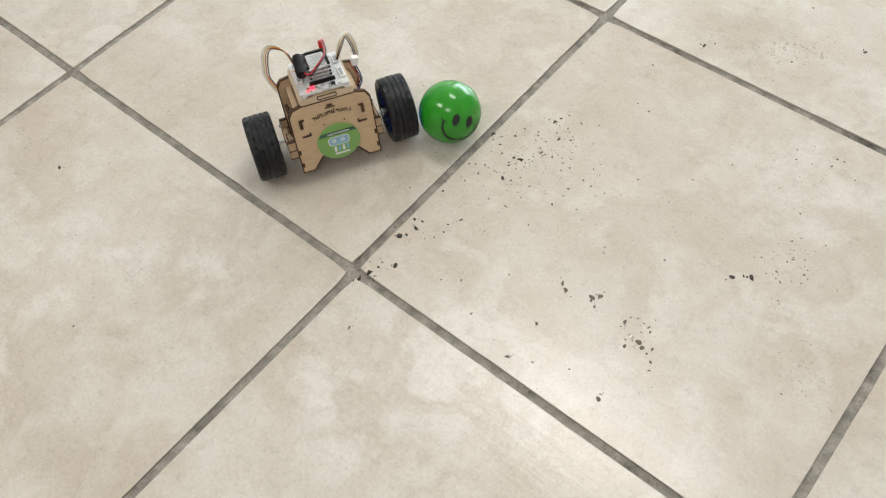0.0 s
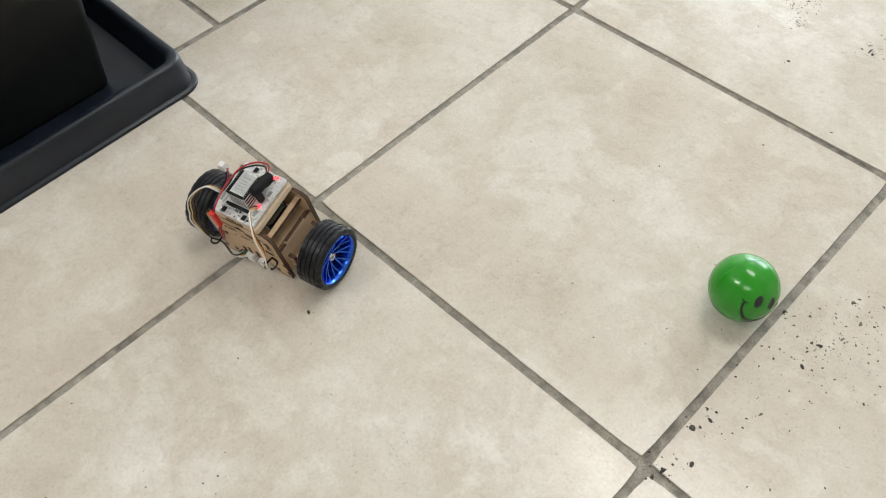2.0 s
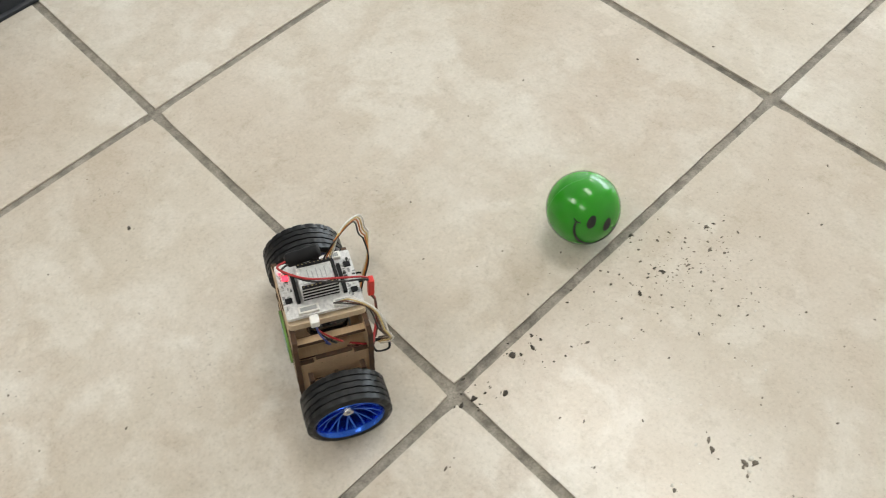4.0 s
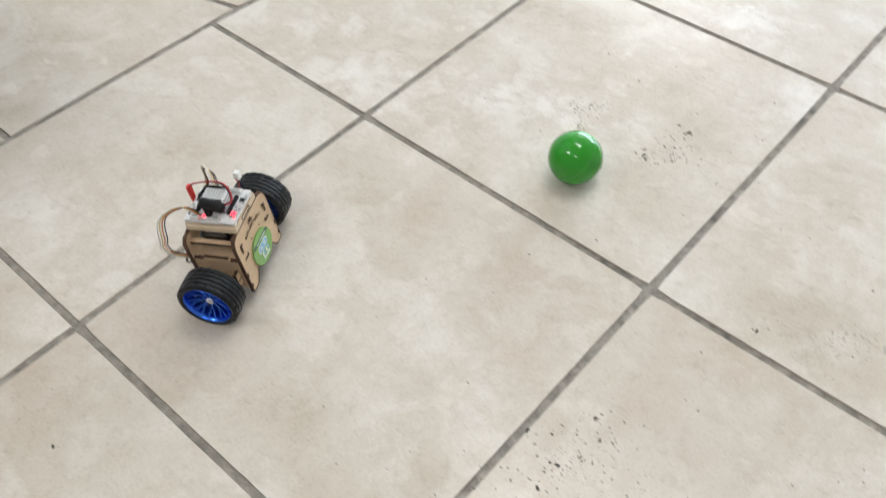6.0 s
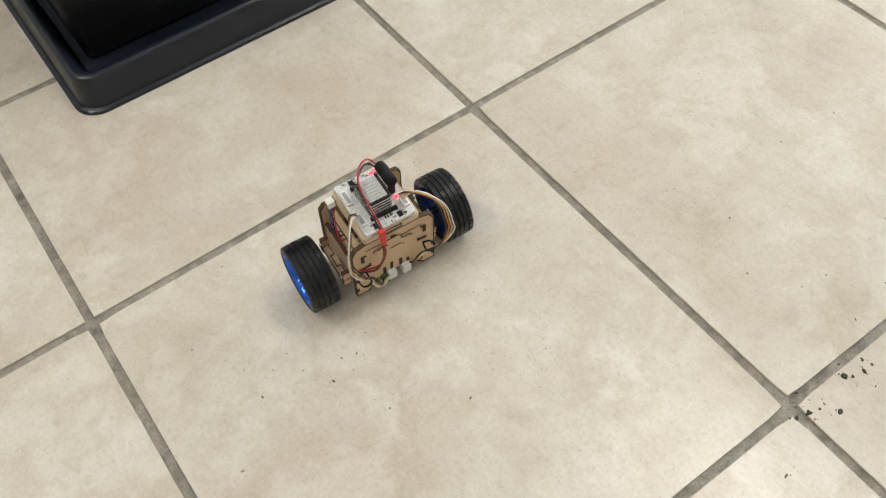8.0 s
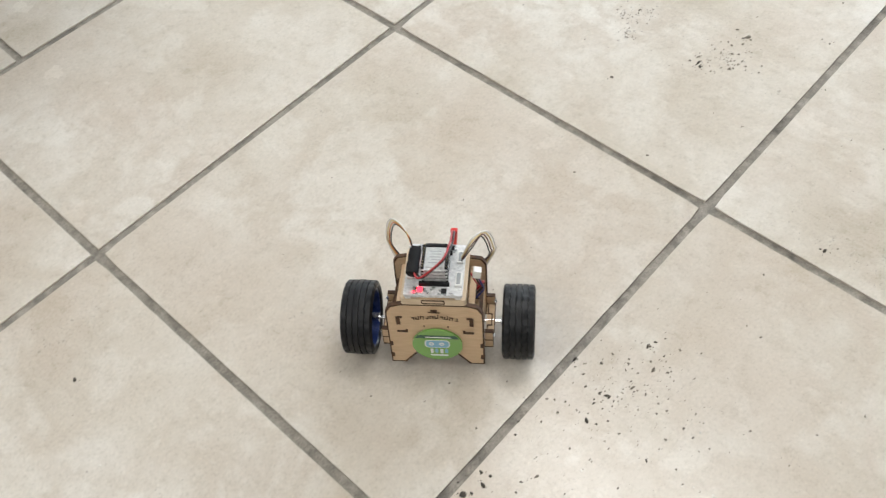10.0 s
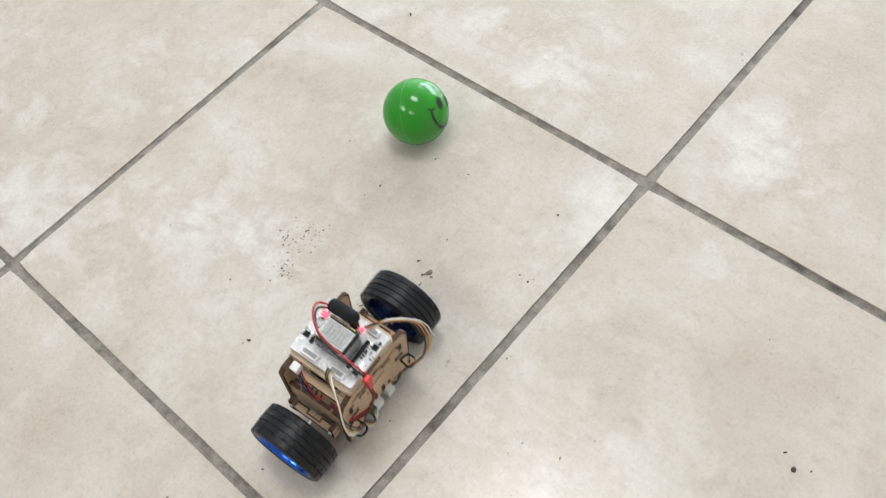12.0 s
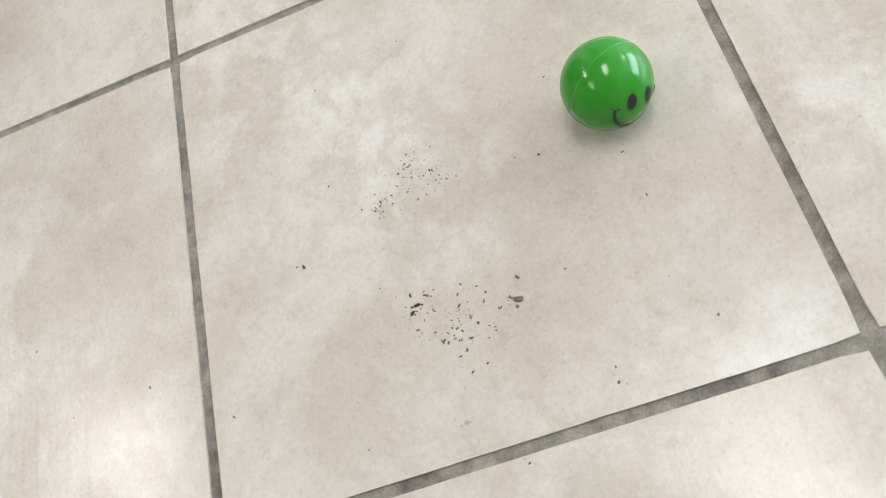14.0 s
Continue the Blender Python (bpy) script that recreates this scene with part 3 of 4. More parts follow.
def build_robot():
    robot = tagged(new("balancing_robot"), "two-wheeled plywood robot with circuit boards, wires and blue-rimmed wheels", "robot")
    front = standing_plate("front_plate", 0.025, 1, robot)
    back = standing_plate("back_plate", -0.025, -1, robot)
    lettering(front, 0.0266, 1)
    lettering(back, -0.0266, -1)
    badge(robot, 0.0268)
    # slotted tabs above the plates
    for y in (0.025, -0.025):
        tab = part("slotted_tab", prism(bmesh.new(), rounded(-0.016, 0.016, 0.0432, 0.0505, 0.003, 3), y - 0.0015, y + 0.0015), WOOD, robot)
        for v in tab.data.vertices:
            v.co = Vector((v.co.x, v.co.z, v.co.y))
        tab.data.flip_normals()
        f = 1 if y > 0 else -1
        ring = rounded(-0.0105, 0.0105, 0.0447, 0.0482, 0.0016, 3)
        part("slot", tube([(px, f * 0.0273, pz) for px, pz in ring + ring[:1]], 0.0006, 5, 2), BURNT, tab)
    # shelves and sides
    part("shelf", block(-0.042, 0.042, -0.0235, 0.0235, 0.006, 0.009), WOOD, robot)
    for sx in (-1, 1):
        end = part("end_shelf", block(sx * 0.0445 - 0.0035, sx * 0.0445 + 0.0035, -0.0165, 0.0165, -0.0015, 0.0015), WOOD, robot)
        for y0, y1, x0, x1 in ((-0.0165, -0.006, 0.0415, 0.0425), (-0.006, 0.006, 0.0450, 0.0460), (0.006, 0.0165, 0.0415, 0.0425), (-0.0066, -0.0054, 0.0415, 0.0460), (0.0054, 0.0066, 0.0415, 0.0460), (-0.0172, 0.0172, 0.0476, 0.0484)):
            part("burnt_edge", block(min(sx * x0, sx * x1), max(sx * x0, sx * x1), y0, y1, 0.0013, 0.0018), BURNT, end)
        bar = part("cross_bar", block(sx * 0.0330 - 0.0030, sx * 0.0330 + 0.0030, -0.0235, 0.0235, 0.0290, 0.0320), WOOD, robot)
        part("burnt_edge", block(sx * 0.0330 - 0.0034, sx * 0.0330 - 0.0030, -0.0235, 0.0235, 0.0288, 0.0322), BURNT, bar)
        part("burnt_edge", block(sx * 0.0330 + 0.0030, sx * 0.0330 + 0.0034, -0.0235, 0.0235, 0.0288, 0.0322), BURNT, bar)
        for y0, y1, x0, x1 in ((-0.0235, -0.008, 0.0340, 0.0352), (0.008, 0.0235, 0.0340, 0.0352), (-0.0092, -0.008, 0.0340, 0.0420), (0.008, 0.0092, 0.0340, 0.0420)):
            part("burnt_edge", block(min(sx * x0, sx * x1), max(sx * x0, sx * x1), y0, y1, 0.0089, 0.0094), BURNT, robot)
        side = [(-0.0235, -0.026), (-0.012, -0.026), (-0.012, -0.022), (0.012, -0.022), (0.012, -0.026), (0.0235, -0.026), (0.0235, 0.013), (0.014, 0.013), (0.012, 0.016), (-0.012, 0.016), (-0.014, 0.013), (-0.0235, 0.013)]
        bm = prism(bmesh.new(), side, -0.0015, 0.0015)
        for v in bm.verts:
            v.co = Vector((sx * 0.0405 + v.co.z, v.co.x, v.co.y))
        bmesh.ops.recalc_face_normals(bm, faces=bm.faces)
        wall = part("side_plate", bm, WOOD, robot)
        for y0, y1, z in ((-0.0236, -0.0138, 0.0130), (0.0138, 0.0236, 0.0130), (-0.0125, 0.0125, 0.0160)):
            part("burnt_edge", block(sx * 0.0405 - 0.0018, sx * 0.0405 + 0.0018, y0, y1, z - 0.0004, z + 0.0006), BURNT, wall)
        for y in (-0.019, 0.019):
            ear = part("motor_bracket", block(sx * 0.0440 - 0.0035, sx * 0.0440 + 0.0035, y - 0.0016, y + 0.0016, -0.008, 0.010, 0.0004), WOOD, robot, "small plywood bracket with burnt edges")
            part("screw", lathe([(sx * 0.0470, 0.0018), (sx * 0.0490, 0.0016), (sx * 0.0494, 0.0007)], 10, closed=False), CHROME, ear).location = (0, y, 0.004)
            for z0, z1 in ((-0.0088, -0.0078), (0.0098, 0.0106), (0.0000, 0.0010)):
                part("burnt_edge", block(sx * 0.0440 - 0.0036, sx * 0.0440 + 0.0036, y - 0.0018, y + 0.0018, z0, z1), BURNT, ear)
            part("burnt_edge", block(min(sx * 0.0474, sx * 0.0478), max(sx * 0.0474, sx * 0.0478), y - 0.0017, y + 0.0017, -0.0078, 0.0098), BURNT, ear)
        part("motor", block(sx * 0.014 - 0.012, sx * 0.014 + 0.012, -0.006, 0.006, -0.006, 0.005, 0.001), SOLDER, robot, "small metal gear motor")
        part("axle", lathe([(sx * 0.026, 0.0016), (sx * 0.062, 0.0016)], 12, closed=False), CHROME, robot, "steel wheel axle")
        part("axle_collar", lathe([(sx * 0.0535, 0.0040), (sx * 0.0600, 0.0040)], 14, closed=False), CHROME, robot, "steel collar on the axle")
    # battery under the deck
    bat = part("battery", block(-0.0285, 0.0285, -0.014, 0.014, 0.0245, 0.0425, 0.005), WRAP, robot, "shiny black battery pack")
    # grey metallic strip put in for the bright glint along the wrap
    part("battery_label", block(-0.0287, 0.0287, -0.0146, -0.0139, 0.0300, 0.0370), GLINT, bat)
    # deck, board and the stack of modules
    deck = part("deck", prism(bmesh.new(), rounded(-0.030, 0.030, -0.0272, 0.0272, 0.003), 0.0432, 0.0492, None, 0.0006), DECKWOOD, robot, "pale rounded deck plate")
    board = part("circuit_board", prism(bmesh.new(), rounded(-0.027, 0.027, -0.027, 0.027, 0.002, 3), 0.0520, 0.0550), PCB, robot, "white printed circuit board")
    for sx in (-0.023, 0.023):
        for sy in (-0.024, 0.024):
            part("spacer", block(sx - 0.0025, sx + 0.0025, sy - 0.0025, sy + 0.0025, 0.0492, 0.0535), WHITE, robot)
    rng = random.Random(5)
    for k in range(70):
        sx, sy = rng.uniform(-0.018, 0.018), rng.choice((-1, 1)) * rng.uniform(0.0185, 0.0262)
        w, d = rng.choice(((0.0011, 0.0006), (0.0006, 0.0011), (0.0008, 0.0008), (0.0016, 0.0005)))
        part("component", block(sx - w, sx + w, sy - d, sy + d, 0.0550, 0.0550 + rng.uniform(0.0004, 0.0010)), rng.choice((GREY, GREY, SOLDER, PRINT)), board)
    for sy in (-0.0165, 0.0165):
        part("pin_header", block(-0.0145, 0.0135, sy - 0.0013, sy + 0.0013, 0.0550, 0.0585), BLACK, board)
    for k in range(12):
        part("print_bar", block(-0.0150 + 0.0026 * k, -0.0140 + 0.0026 * k, -0.0205, -0.0188, 0.0550, 0.0552), GREY, board)
    for sx, sy in ((-0.0135, -0.0228), (0.0125, -0.0228), (-0.010, 0.0228)):
        part("chip", block(sx - 0.0024, sx + 0.0024, sy - 0.0024, sy + 0.0024, 0.0550, 0.0562), BLACK, board, "black square chip")
    for sx, y0, y1, high in ((-0.0225, -0.0185, -0.0060, 0.0575), (-0.0225, 0.0040, 0.0185, 0.0580), (0.0225, -0.0200, -0.0110, 0.0585), (0.0225, 0.0020, 0.0110, 0.0580)):
        socket = part("socket", block(sx - 0.0032, sx + 0.0032, y0, y1, 0.0550, high, 0.0004), WHITE, board, "white wire socket")
        part("socket_mouth", block(sx - 0.0018, sx + 0.0018, y0 + 0.0015, y1 - 0.0015, high, high + 0.0002), GREY, socket)
    for x0, x1, y0, y1 in ((0.0100, 0.0145, 0.0195, 0.0235), (0.0165, 0.0185, 0.0235, 0.0250), (0.0178, 0.0205, -0.0085, -0.0060)):
        part("status_lamp", block(x0, x1, y0, y1, 0.0550, 0.0563), LED, board, "glowing red lamp")
    for k in range(4):
        z = 0.0570 + 0.0042 * k
        module = part("module", prism(bmesh.new(), rounded(-0.0130, 0.0115, -0.0135, 0.0135, 0.0015, 3), z, z + 0.0014), PCB, robot, "white module board in the stack")
        for sx in (-0.0118, 0.0100):
            part("pin_header", block(sx - 0.0012, sx + 0.0012, -0.0125, 0.0125, z - 0.0027, z), BLACK, module)
        part("pin_header", block(-0.0105, 0.0088, -0.0132, -0.0110, z - 0.0027, z), BLACK, module)
        if k == 3:
            for sx in (-0.0118, 0.0100):
                part("pin_header", block(sx - 0.0013, sx + 0.0013, -0.0125, 0.0125, z + 0.0014, z + 0.0034), BLACK, module)
            part("pin_header", block(-0.0105, 0.0088, -0.0132, -0.0108, z + 0.0014, z + 0.0034), BLACK, module)
            part("cover", block(-0.0085, 0.0070, -0.0085, 0.0110, z + 0.0014, z + 0.0024, 0.0003), COVER, module, "pale grey cover with fine print")
            for r in range(5):
                part("print_bar", block(-0.0060, 0.0045 - 0.002 * (r % 2), -0.0060 + 0.003 * r, -0.0052 + 0.003 * r, z + 0.0024, z + 0.00255), GREY, module)
            for r in range(9):
                for sx in (-0.0118, 0.0100):
                    part("pin", block(sx - 0.0003, sx + 0.0003, -0.0115 + 0.0028 * r, -0.0109 + 0.0028 * r, z + 0.0034, z + 0.0038), PIN, module)
    # the black sleeve and its power lead
    bm = lathe([(-0.0125, 0.0034), (-0.0118, 0.0050), (-0.0100, 0.0057), (-0.004, 0.0060), (0.001, 0.0055), (0.0045, 0.0062), (0.0110, 0.0057), (0.0125, 0.0038)], 18, closed=False)
    bmesh.ops.transform(bm, matrix=pose(0.0180, 0.0065, 0.0735, 0, 16, 86), verts=bm.verts)
    sleeve = smooth(part("sleeve", bm, BLACK, robot, "black taped connector sleeve"), 45)
    part("sleeve_foot", block(0.0155, 0.0210, -0.0045, 0.0020, 0.0560, 0.0720, 0.0015), BLACK, robot, "black plug standing on the board")

    def wire(name, mat, r, *points):
        return smooth(part(name, tube(points, r), mat, robot), 60)
    wire("red_wire", REDWIRE, 0.0009, (0.017, 0.016, 0.073), (0.012, 0.025, 0.075), (0.001, 0.021, 0.080), (-0.010, 0.008, 0.081), (-0.0135, -0.012, 0.077), (-0.0135, -0.028, 0.071), (-0.013, -0.0335, 0.065))
    wire("black_wire", BLACKWIRE, 0.0009, (0.015, 0.016, 0.072), (0.009, 0.023, 0.073), (-0.001, 0.018, 0.0775), (-0.0115, 0.006, 0.0785), (-0.0155, -0.013, 0.0745), (-0.0155, -0.028, 0.070), (-0.015, -0.0335, 0.065))
    bm = block(-0.0178, -0.0108, -0.0365, -0.0320, 0.044, 0.067, 0.0012)
    for v in bm.verts:
        v.co.x += (0.055 - v.co.z) * 0.05
        if v.co.z < 0.050:
            v.co.x = -0.0142 + (v.co.x + 0.0142) * 0.7
    part("plug", bm, REDPLUG, robot, "red two-pin battery plug")
    wire("red_wire", REDWIRE, 0.0009, (-0.0135, -0.034, 0.045), (-0.014, -0.035, 0.032), (-0.020, -0.034, 0.018), (-0.030, -0.030, 0.012), (-0.038, -0.026, 0.012), (-0.036, -0.012, 0.018))
    wire("black_wire", BROWNWIRE, 0.0009, (-0.0155, -0.034, 0.045), (-0.016, -0.035, 0.030), (-0.023, -0.034, 0.014), (-0.032, -0.030, 0.009), (-0.040, -0.025, 0.010), (-0.037, -0.010, 0.016))
    # motor leads, two looms
    for k, mat in enumerate((WHITEWIRE, YELLOWWIRE, ORANGEWIRE, BLACKWIRE)):
        d, other = 0.0019 * k, BROWNWIRE if k == 2 else mat
        wire("motor_lead", mat, 0.00066, (0.021, -0.014 + d, 0.059), (0.031 - d, -0.024 + d, 0.080 - d), (0.047 - d, -0.040 + d, 0.072), (0.054 - d, -0.045 + d, 0.042), (0.046 - d, -0.042, 0.018), (0.031 - d, -0.033, 0.000), (0.022 - d, -0.031, -0.012), (0.016 - d, -0.024, -0.018))
        wire("motor_lead", other, 0.00066, (-0.024, -0.012 + d, 0.059), (-0.034, -0.018 + d, 0.076 - d), (-0.047 + d, -0.032 + d, 0.068), (-0.053 + d, -0.038 + d, 0.040), (-0.044 + d, -0.038, 0.018), (-0.034 + d, -0.034, 0.003), (-0.026 + d, -0.036, -0.012), (-0.014, -0.033 + d, -0.017), (-0.006, -0.026, -0.016))
    part("cable_tie", tube([(0.031, -0.0275, 0.004), (0.039, -0.029, 0.003), (0.039, -0.036, 0.003), (0.030, -0.036, 0.004), (0.031, -0.0275, 0.004)], 0.0009, 6, 3), BLACK, robot)
    part("cable_tie", tube([(-0.033, -0.0275, 0.006), (-0.042, -0.029, 0.005), (-0.042, -0.038, 0.005), (-0.033, -0.038, 0.006), (-0.033, -0.0275, 0.006)], 0.0009, 6, 3), BLACK, robot)
    part("motor_socket", block(-0.010, -0.001, -0.031, -0.020, -0.023, -0.013, 0.0006), WHITE, robot, "white motor socket under the back plate")
    part("motor_socket", block(0.006, 0.015, -0.031, -0.020, -0.025, -0.014, 0.0006), WHITE, robot, "white motor socket under the back plate")
    part("motor_board", block(-0.016, -0.009, -0.030, -0.022, -0.026, -0.015), BADGEDARK, robot, "small green motor board")
    # balance lead of the battery
    part("balance_plug", block(-0.0385, -0.0310, 0.007, 0.013, 0.062, 0.071, 0.0006, pose(0.004, 0, 0.004, 0, -8, 0)), WHITE, robot, "white balance plug standing up")
    for k, mat in enumerate((REDWIRE, BLACKWIRE, BLUEWIRE)):
        wire("balance_lead", mat, 0.0007, (-0.037 - 0.002 * k + 0.003, 0.010, 0.064), (-0.039 - 0.002 * k, 0.008, 0.048), (-0.043, -0.006 + 0.004 * k, 0.034), (-0.036, -0.004 + 0.004 * k, 0.026))
    # true size: the plywood body hangs a little above the axle, the boards on its deck are narrower than drawn
    for o in robot.children_recursive:
        low = o.name.split(".")[0] in ("axle", "axle_collar", "motor", "motor_bracket", "end_shelf") or o.parent.name.split(".")[0] in ("motor_bracket", "end_shelf")
        if low:
            o.location = (o.location.x * 1.05, o.location.y * 1.05, o.location.z * 1.10)
        for v in o.data.vertices:
            if low:
                v.co = Vector((v.co.x * 1.05, v.co.y * 1.10, v.co.z * 1.10))
                continue
            f = min(max((v.co.z - 0.038) / 0.006, 0.0), 1.0)
            z = v.co.z * 1.094 + 0.0089 if v.co.z < 0.0492 else 0.0627 + (v.co.z - 0.0492) * 0.95
            v.co = Vector((v.co.x * (0.955 - 0.025 * f), v.co.y * (1.168 - 0.068 * f), z))
    return robot, wheel(robot, 1), wheel(robot, -1)


robot, wheel_right, wheel_left = build_robot()


# ---- the ball; its face looks along local y ----
RB = 0.0333


def on_ball(az, el, lift=1.009):
    a, e = radians(az), radians(el)
    return Vector((math.sin(a) * math.cos(e), math.cos(a) * math.cos(e), math.sin(e))) * RB * lift


def build_ball():
    bm = bmesh.new()
    bmesh.ops.create_uvsphere(bm, u_segments=64, v_segments=40, radius=RB)
    for v in bm.verts:
        v.co = Vector((v.co.x, v.co.z, v.co.y))
    bmesh.ops.recalc_face_normals(bm, faces=bm.faces)
    ball = smooth(tagged(part("toy_ball", bm, BALL), "glossy green foam ball with a printed smile", "ball"), 80)
    for az in (-14, 14):
        bm = bmesh.new()
        rows = []
        for k in range(1, 5):
            rows.append([bm.verts.new(on_ball(az + 6.7 * k / 4 * math.cos(i * math.pi / 12), 14 + 11.0 * k / 4 * math.sin(i * math.pi / 12))) for i in range(24)])
        mid = bm.verts.new(on_ball(az, 14))
        for i in range(24):
            bm.faces.new((mid, rows[0][i], rows[0][(i + 1) % 24]))
            for p, q in zip(rows, rows[1:]):
                bm.faces.new((p[i], q[i], q[(i + 1) % 24], p[(i + 1) % 24]))
        bmesh.ops.recalc_face_normals(bm, faces=bm.faces)
        smooth(part("eye", bm, PRINT, ball, "black printed oval eye"))
    bm = bmesh.new()
    inner, outer = [], []

    def curve(u):
        return Vector((35 * math.sin(u * math.pi / 2), 5 - 35 * math.cos(u * math.pi / 2)))
    for i in range(41):
        u = -1 + i / 20
        c = curve(u)
        along = (curve(u + 0.01) - curve(u - 0.01)).normalized()
        side = Vector((-along.y, along.x)) * (1.5 + 1.2 * (1 - u * u))
        inner.append(bm.verts.new(on_ball(*(c + side))))
        outer.append(bm.verts.new(on_ball(*(c - side))))
    for i in range(40):
        bm.faces.new((inner[i], inner[i + 1], outer[i + 1], outer[i]))
    bmesh.ops.recalc_face_normals(bm, faces=bm.faces)
    smooth(part("mouth", bm, PRINT, ball, "black printed smile"))
    for s in (-1, 1):
        part("mouth_corner", tube([on_ball(s * 29, 7.5, 1.001), on_ball(s * 34, 5.5, 1.001), on_ball(s * 41, 8.5, 1.001)], 0.0006, 6, 4), PRINT, ball)
    part("seam", tube([(RB * 1.0002 * math.cos(i * math.pi / 24), 0, RB * 1.0002 * math.sin(i * math.pi / 24)) for i in range(49)], 0.00022, 6, 2), SEAM, ball, "fine moulding seam round the ball")
    return ball


ball = build_ball()


# ---- dirt on the tiles ----
def crumb(bm, rng, x, y, r):
    """A flattened uneven crumb."""
    n, spin, long = 7, rng.uniform(0, 6.28), rng.uniform(1.0, 1.5)
    ring, top = [], []
    for k in range(n):
        w = 2 * math.pi * k / n
        rr = r * rng.uniform(0.6, 1.15)
        px, py = rr * long * math.cos(w), rr * math.sin(w) / long
        px, py = px * math.cos(spin) - py * math.sin(spin), px * math.sin(spin) + py * math.cos(spin)
        ring.append(bm.verts.new((x + px, y + py, -0.0002)))
        top.append(bm.verts.new((x + px * 0.6, y + py * 0.6, min(0.0012, r * 0.45))))
    for k in range(n):
        bm.faces.new((ring[k], ring[(k + 1) % n], top[(k + 1) % n], top[k]))
    bm.faces.new(top)


def specks(name, mat, label, seed, spots, clouds):
    """spots: x, y, size of single crumbs, each with a few grains beside it; clouds: x, y, spread, how many small grains."""
    rng, bm = random.Random(seed), bmesh.new()
    for x, y, r in spots:
        crumb(bm, rng, x, y, r)
        for _ in range(rng.randint(1, 3)):
            crumb(bm, rng, x + rng.gauss(0, 2.2 * r), y + rng.gauss(0, 2.2 * r), r * rng.uniform(0.25, 0.5))
    for x, y, spread, count in clouds:
        for _ in range(count):
            crumb(bm, rng, x + rng.gauss(0, spread), y + rng.gauss(0, spread), 0.0005 + 0.0011 * rng.random() ** 2.5)
    return tagged(part(name, bm, mat), label, "dirt", kind="stuff")


DARK_SPOTS = [
    (-0.342, -0.100, 0.0026), (0.011, 0.058, 0.0042), (0.018, 0.076, 0.0026), (0.016, 0.064, 0.0018), (0.031, 0.029, 0.0030), (0.016, 0.007, 0.0032), (0.013, -0.004, 0.0024), (0.049, 0.181, 0.0028),
    (0.049, 0.212, 0.0026), (0.042, 0.210, 0.0018), (0.296, 0.218, 0.0034), (0.311, 0.229, 0.0034), (0.004, 0.223, 0.0026), (0.110, 0.184, 0.0014), (0.267, 0.119, 0.0016), (-0.257, -0.301, 0.0017),
    (-0.364, -0.389, 0.0012), (-0.124, 0.625, 0.0026), (-0.119, 0.621, 0.0022), (-0.188, 0.544, 0.0022), (-0.023, 0.746, 0.0014), (0.117, 0.476, 0.0026), (0.245, 0.738, 0.0030), (-0.348, 0.942, 0.0022),
    (-0.209, 0.744, 0.0014), (-0.186, 0.802, 0.0013), (0.313, 0.325, 0.0013), (0.010, 0.675, 0.0011)]
GREY_SPOTS = [
    (0.204, 0.117, 0.0036), (0.209, 0.123, 0.0030), (0.243, 0.114, 0.0026), (0.264, 0.104, 0.0040), (0.270, 0.101, 0.0028), (0.256, 0.093, 0.0024), (0.179, 0.109, 0.0030), (0.173, 0.113, 0.0026),
    (0.179, 0.062, 0.0020), (0.178, 0.018, 0.0020), (0.267, 0.034, 0.0026), (0.215, 0.002, 0.0020), (0.124, 0.033, 0.0015), (0.048, 0.278, 0.0022), (0.065, 0.260, 0.0026), (0.061, 0.233, 0.0022),
    (0.048, 0.112, 0.0020), (-0.102, 0.699, 0.0040), (0.042, -0.050, 0.0020), (0.267, 0.574, 0.0026), (-0.282, -0.360, 0.0016), (-0.275, 0.767, 0.0014)]
specks("dark_dirt_specks", DIRT, "dark crumbs of dirt scattered on the tiles", 11, DARK_SPOTS, [
    (0.017, 0.066, 0.010, 12), (0.018, 0.010, 0.009, 12), (0.046, 0.205, 0.010, 10), (-0.122, 0.624, 0.005, 10), (0.030, 0.130, 0.025, 16), (0.060, 0.262, 0.010, 12), (0.117, 0.476, 0.006, 4)])
specks("grey_dirt_specks", CRUMB, "grey grains and chips scattered on the tiles", 12, GREY_SPOTS, [
    (0.058, 0.245, 0.024, 70), (0.095, 0.220, 0.030, 60), (0.035, 0.170, 0.030, 40), (0.330, 0.255, 0.022, 60), (0.300, 0.390, 0.020, 25), (-0.098, 0.655, 0.014, 70), (-0.118, 0.640, 0.012, 30),
    (-0.236, 0.648, 0.010, 45), (-0.222, 0.660, 0.008, 25), (-0.216, 0.620, 0.008, 40), (-0.106, 0.694, 0.003, 10), (-0.260, -0.300, 0.030, 20), (-0.150, 0.200, 0.120, 26), (-0.250, -0.200, 0.120, 26),
    (0.180, 0.200, 0.100, 50), (0.120, 0.620, 0.120, 30), (-0.150, 0.700, 0.100, 20), (0.260, 0.110, 0.014, 14)])

specks("pale_plaster_chips", CHIP, "small pale chips of plaster lying on the tiles", 13, [
    (0.180, 0.020, 0.0024), (0.199, 0.028, 0.0022), (0.175, 0.064, 0.0018), (0.205, 0.124, 0.0026), (0.210, 0.114, 0.0022), (0.256, 0.104, 0.0030), (0.262, 0.098, 0.0022), (0.245, 0.114, 0.0018), (0.266, 0.040, 0.0022), (0.130, 0.120, 0.0014)], [
    (0.230, 0.090, 0.040, 24), (0.120, 0.180, 0.060, 24), (-0.250, -0.250, 0.060, 14)])


# ---- the floor's tiles ----
PITCH, JOINT = 0.45, 0.0090


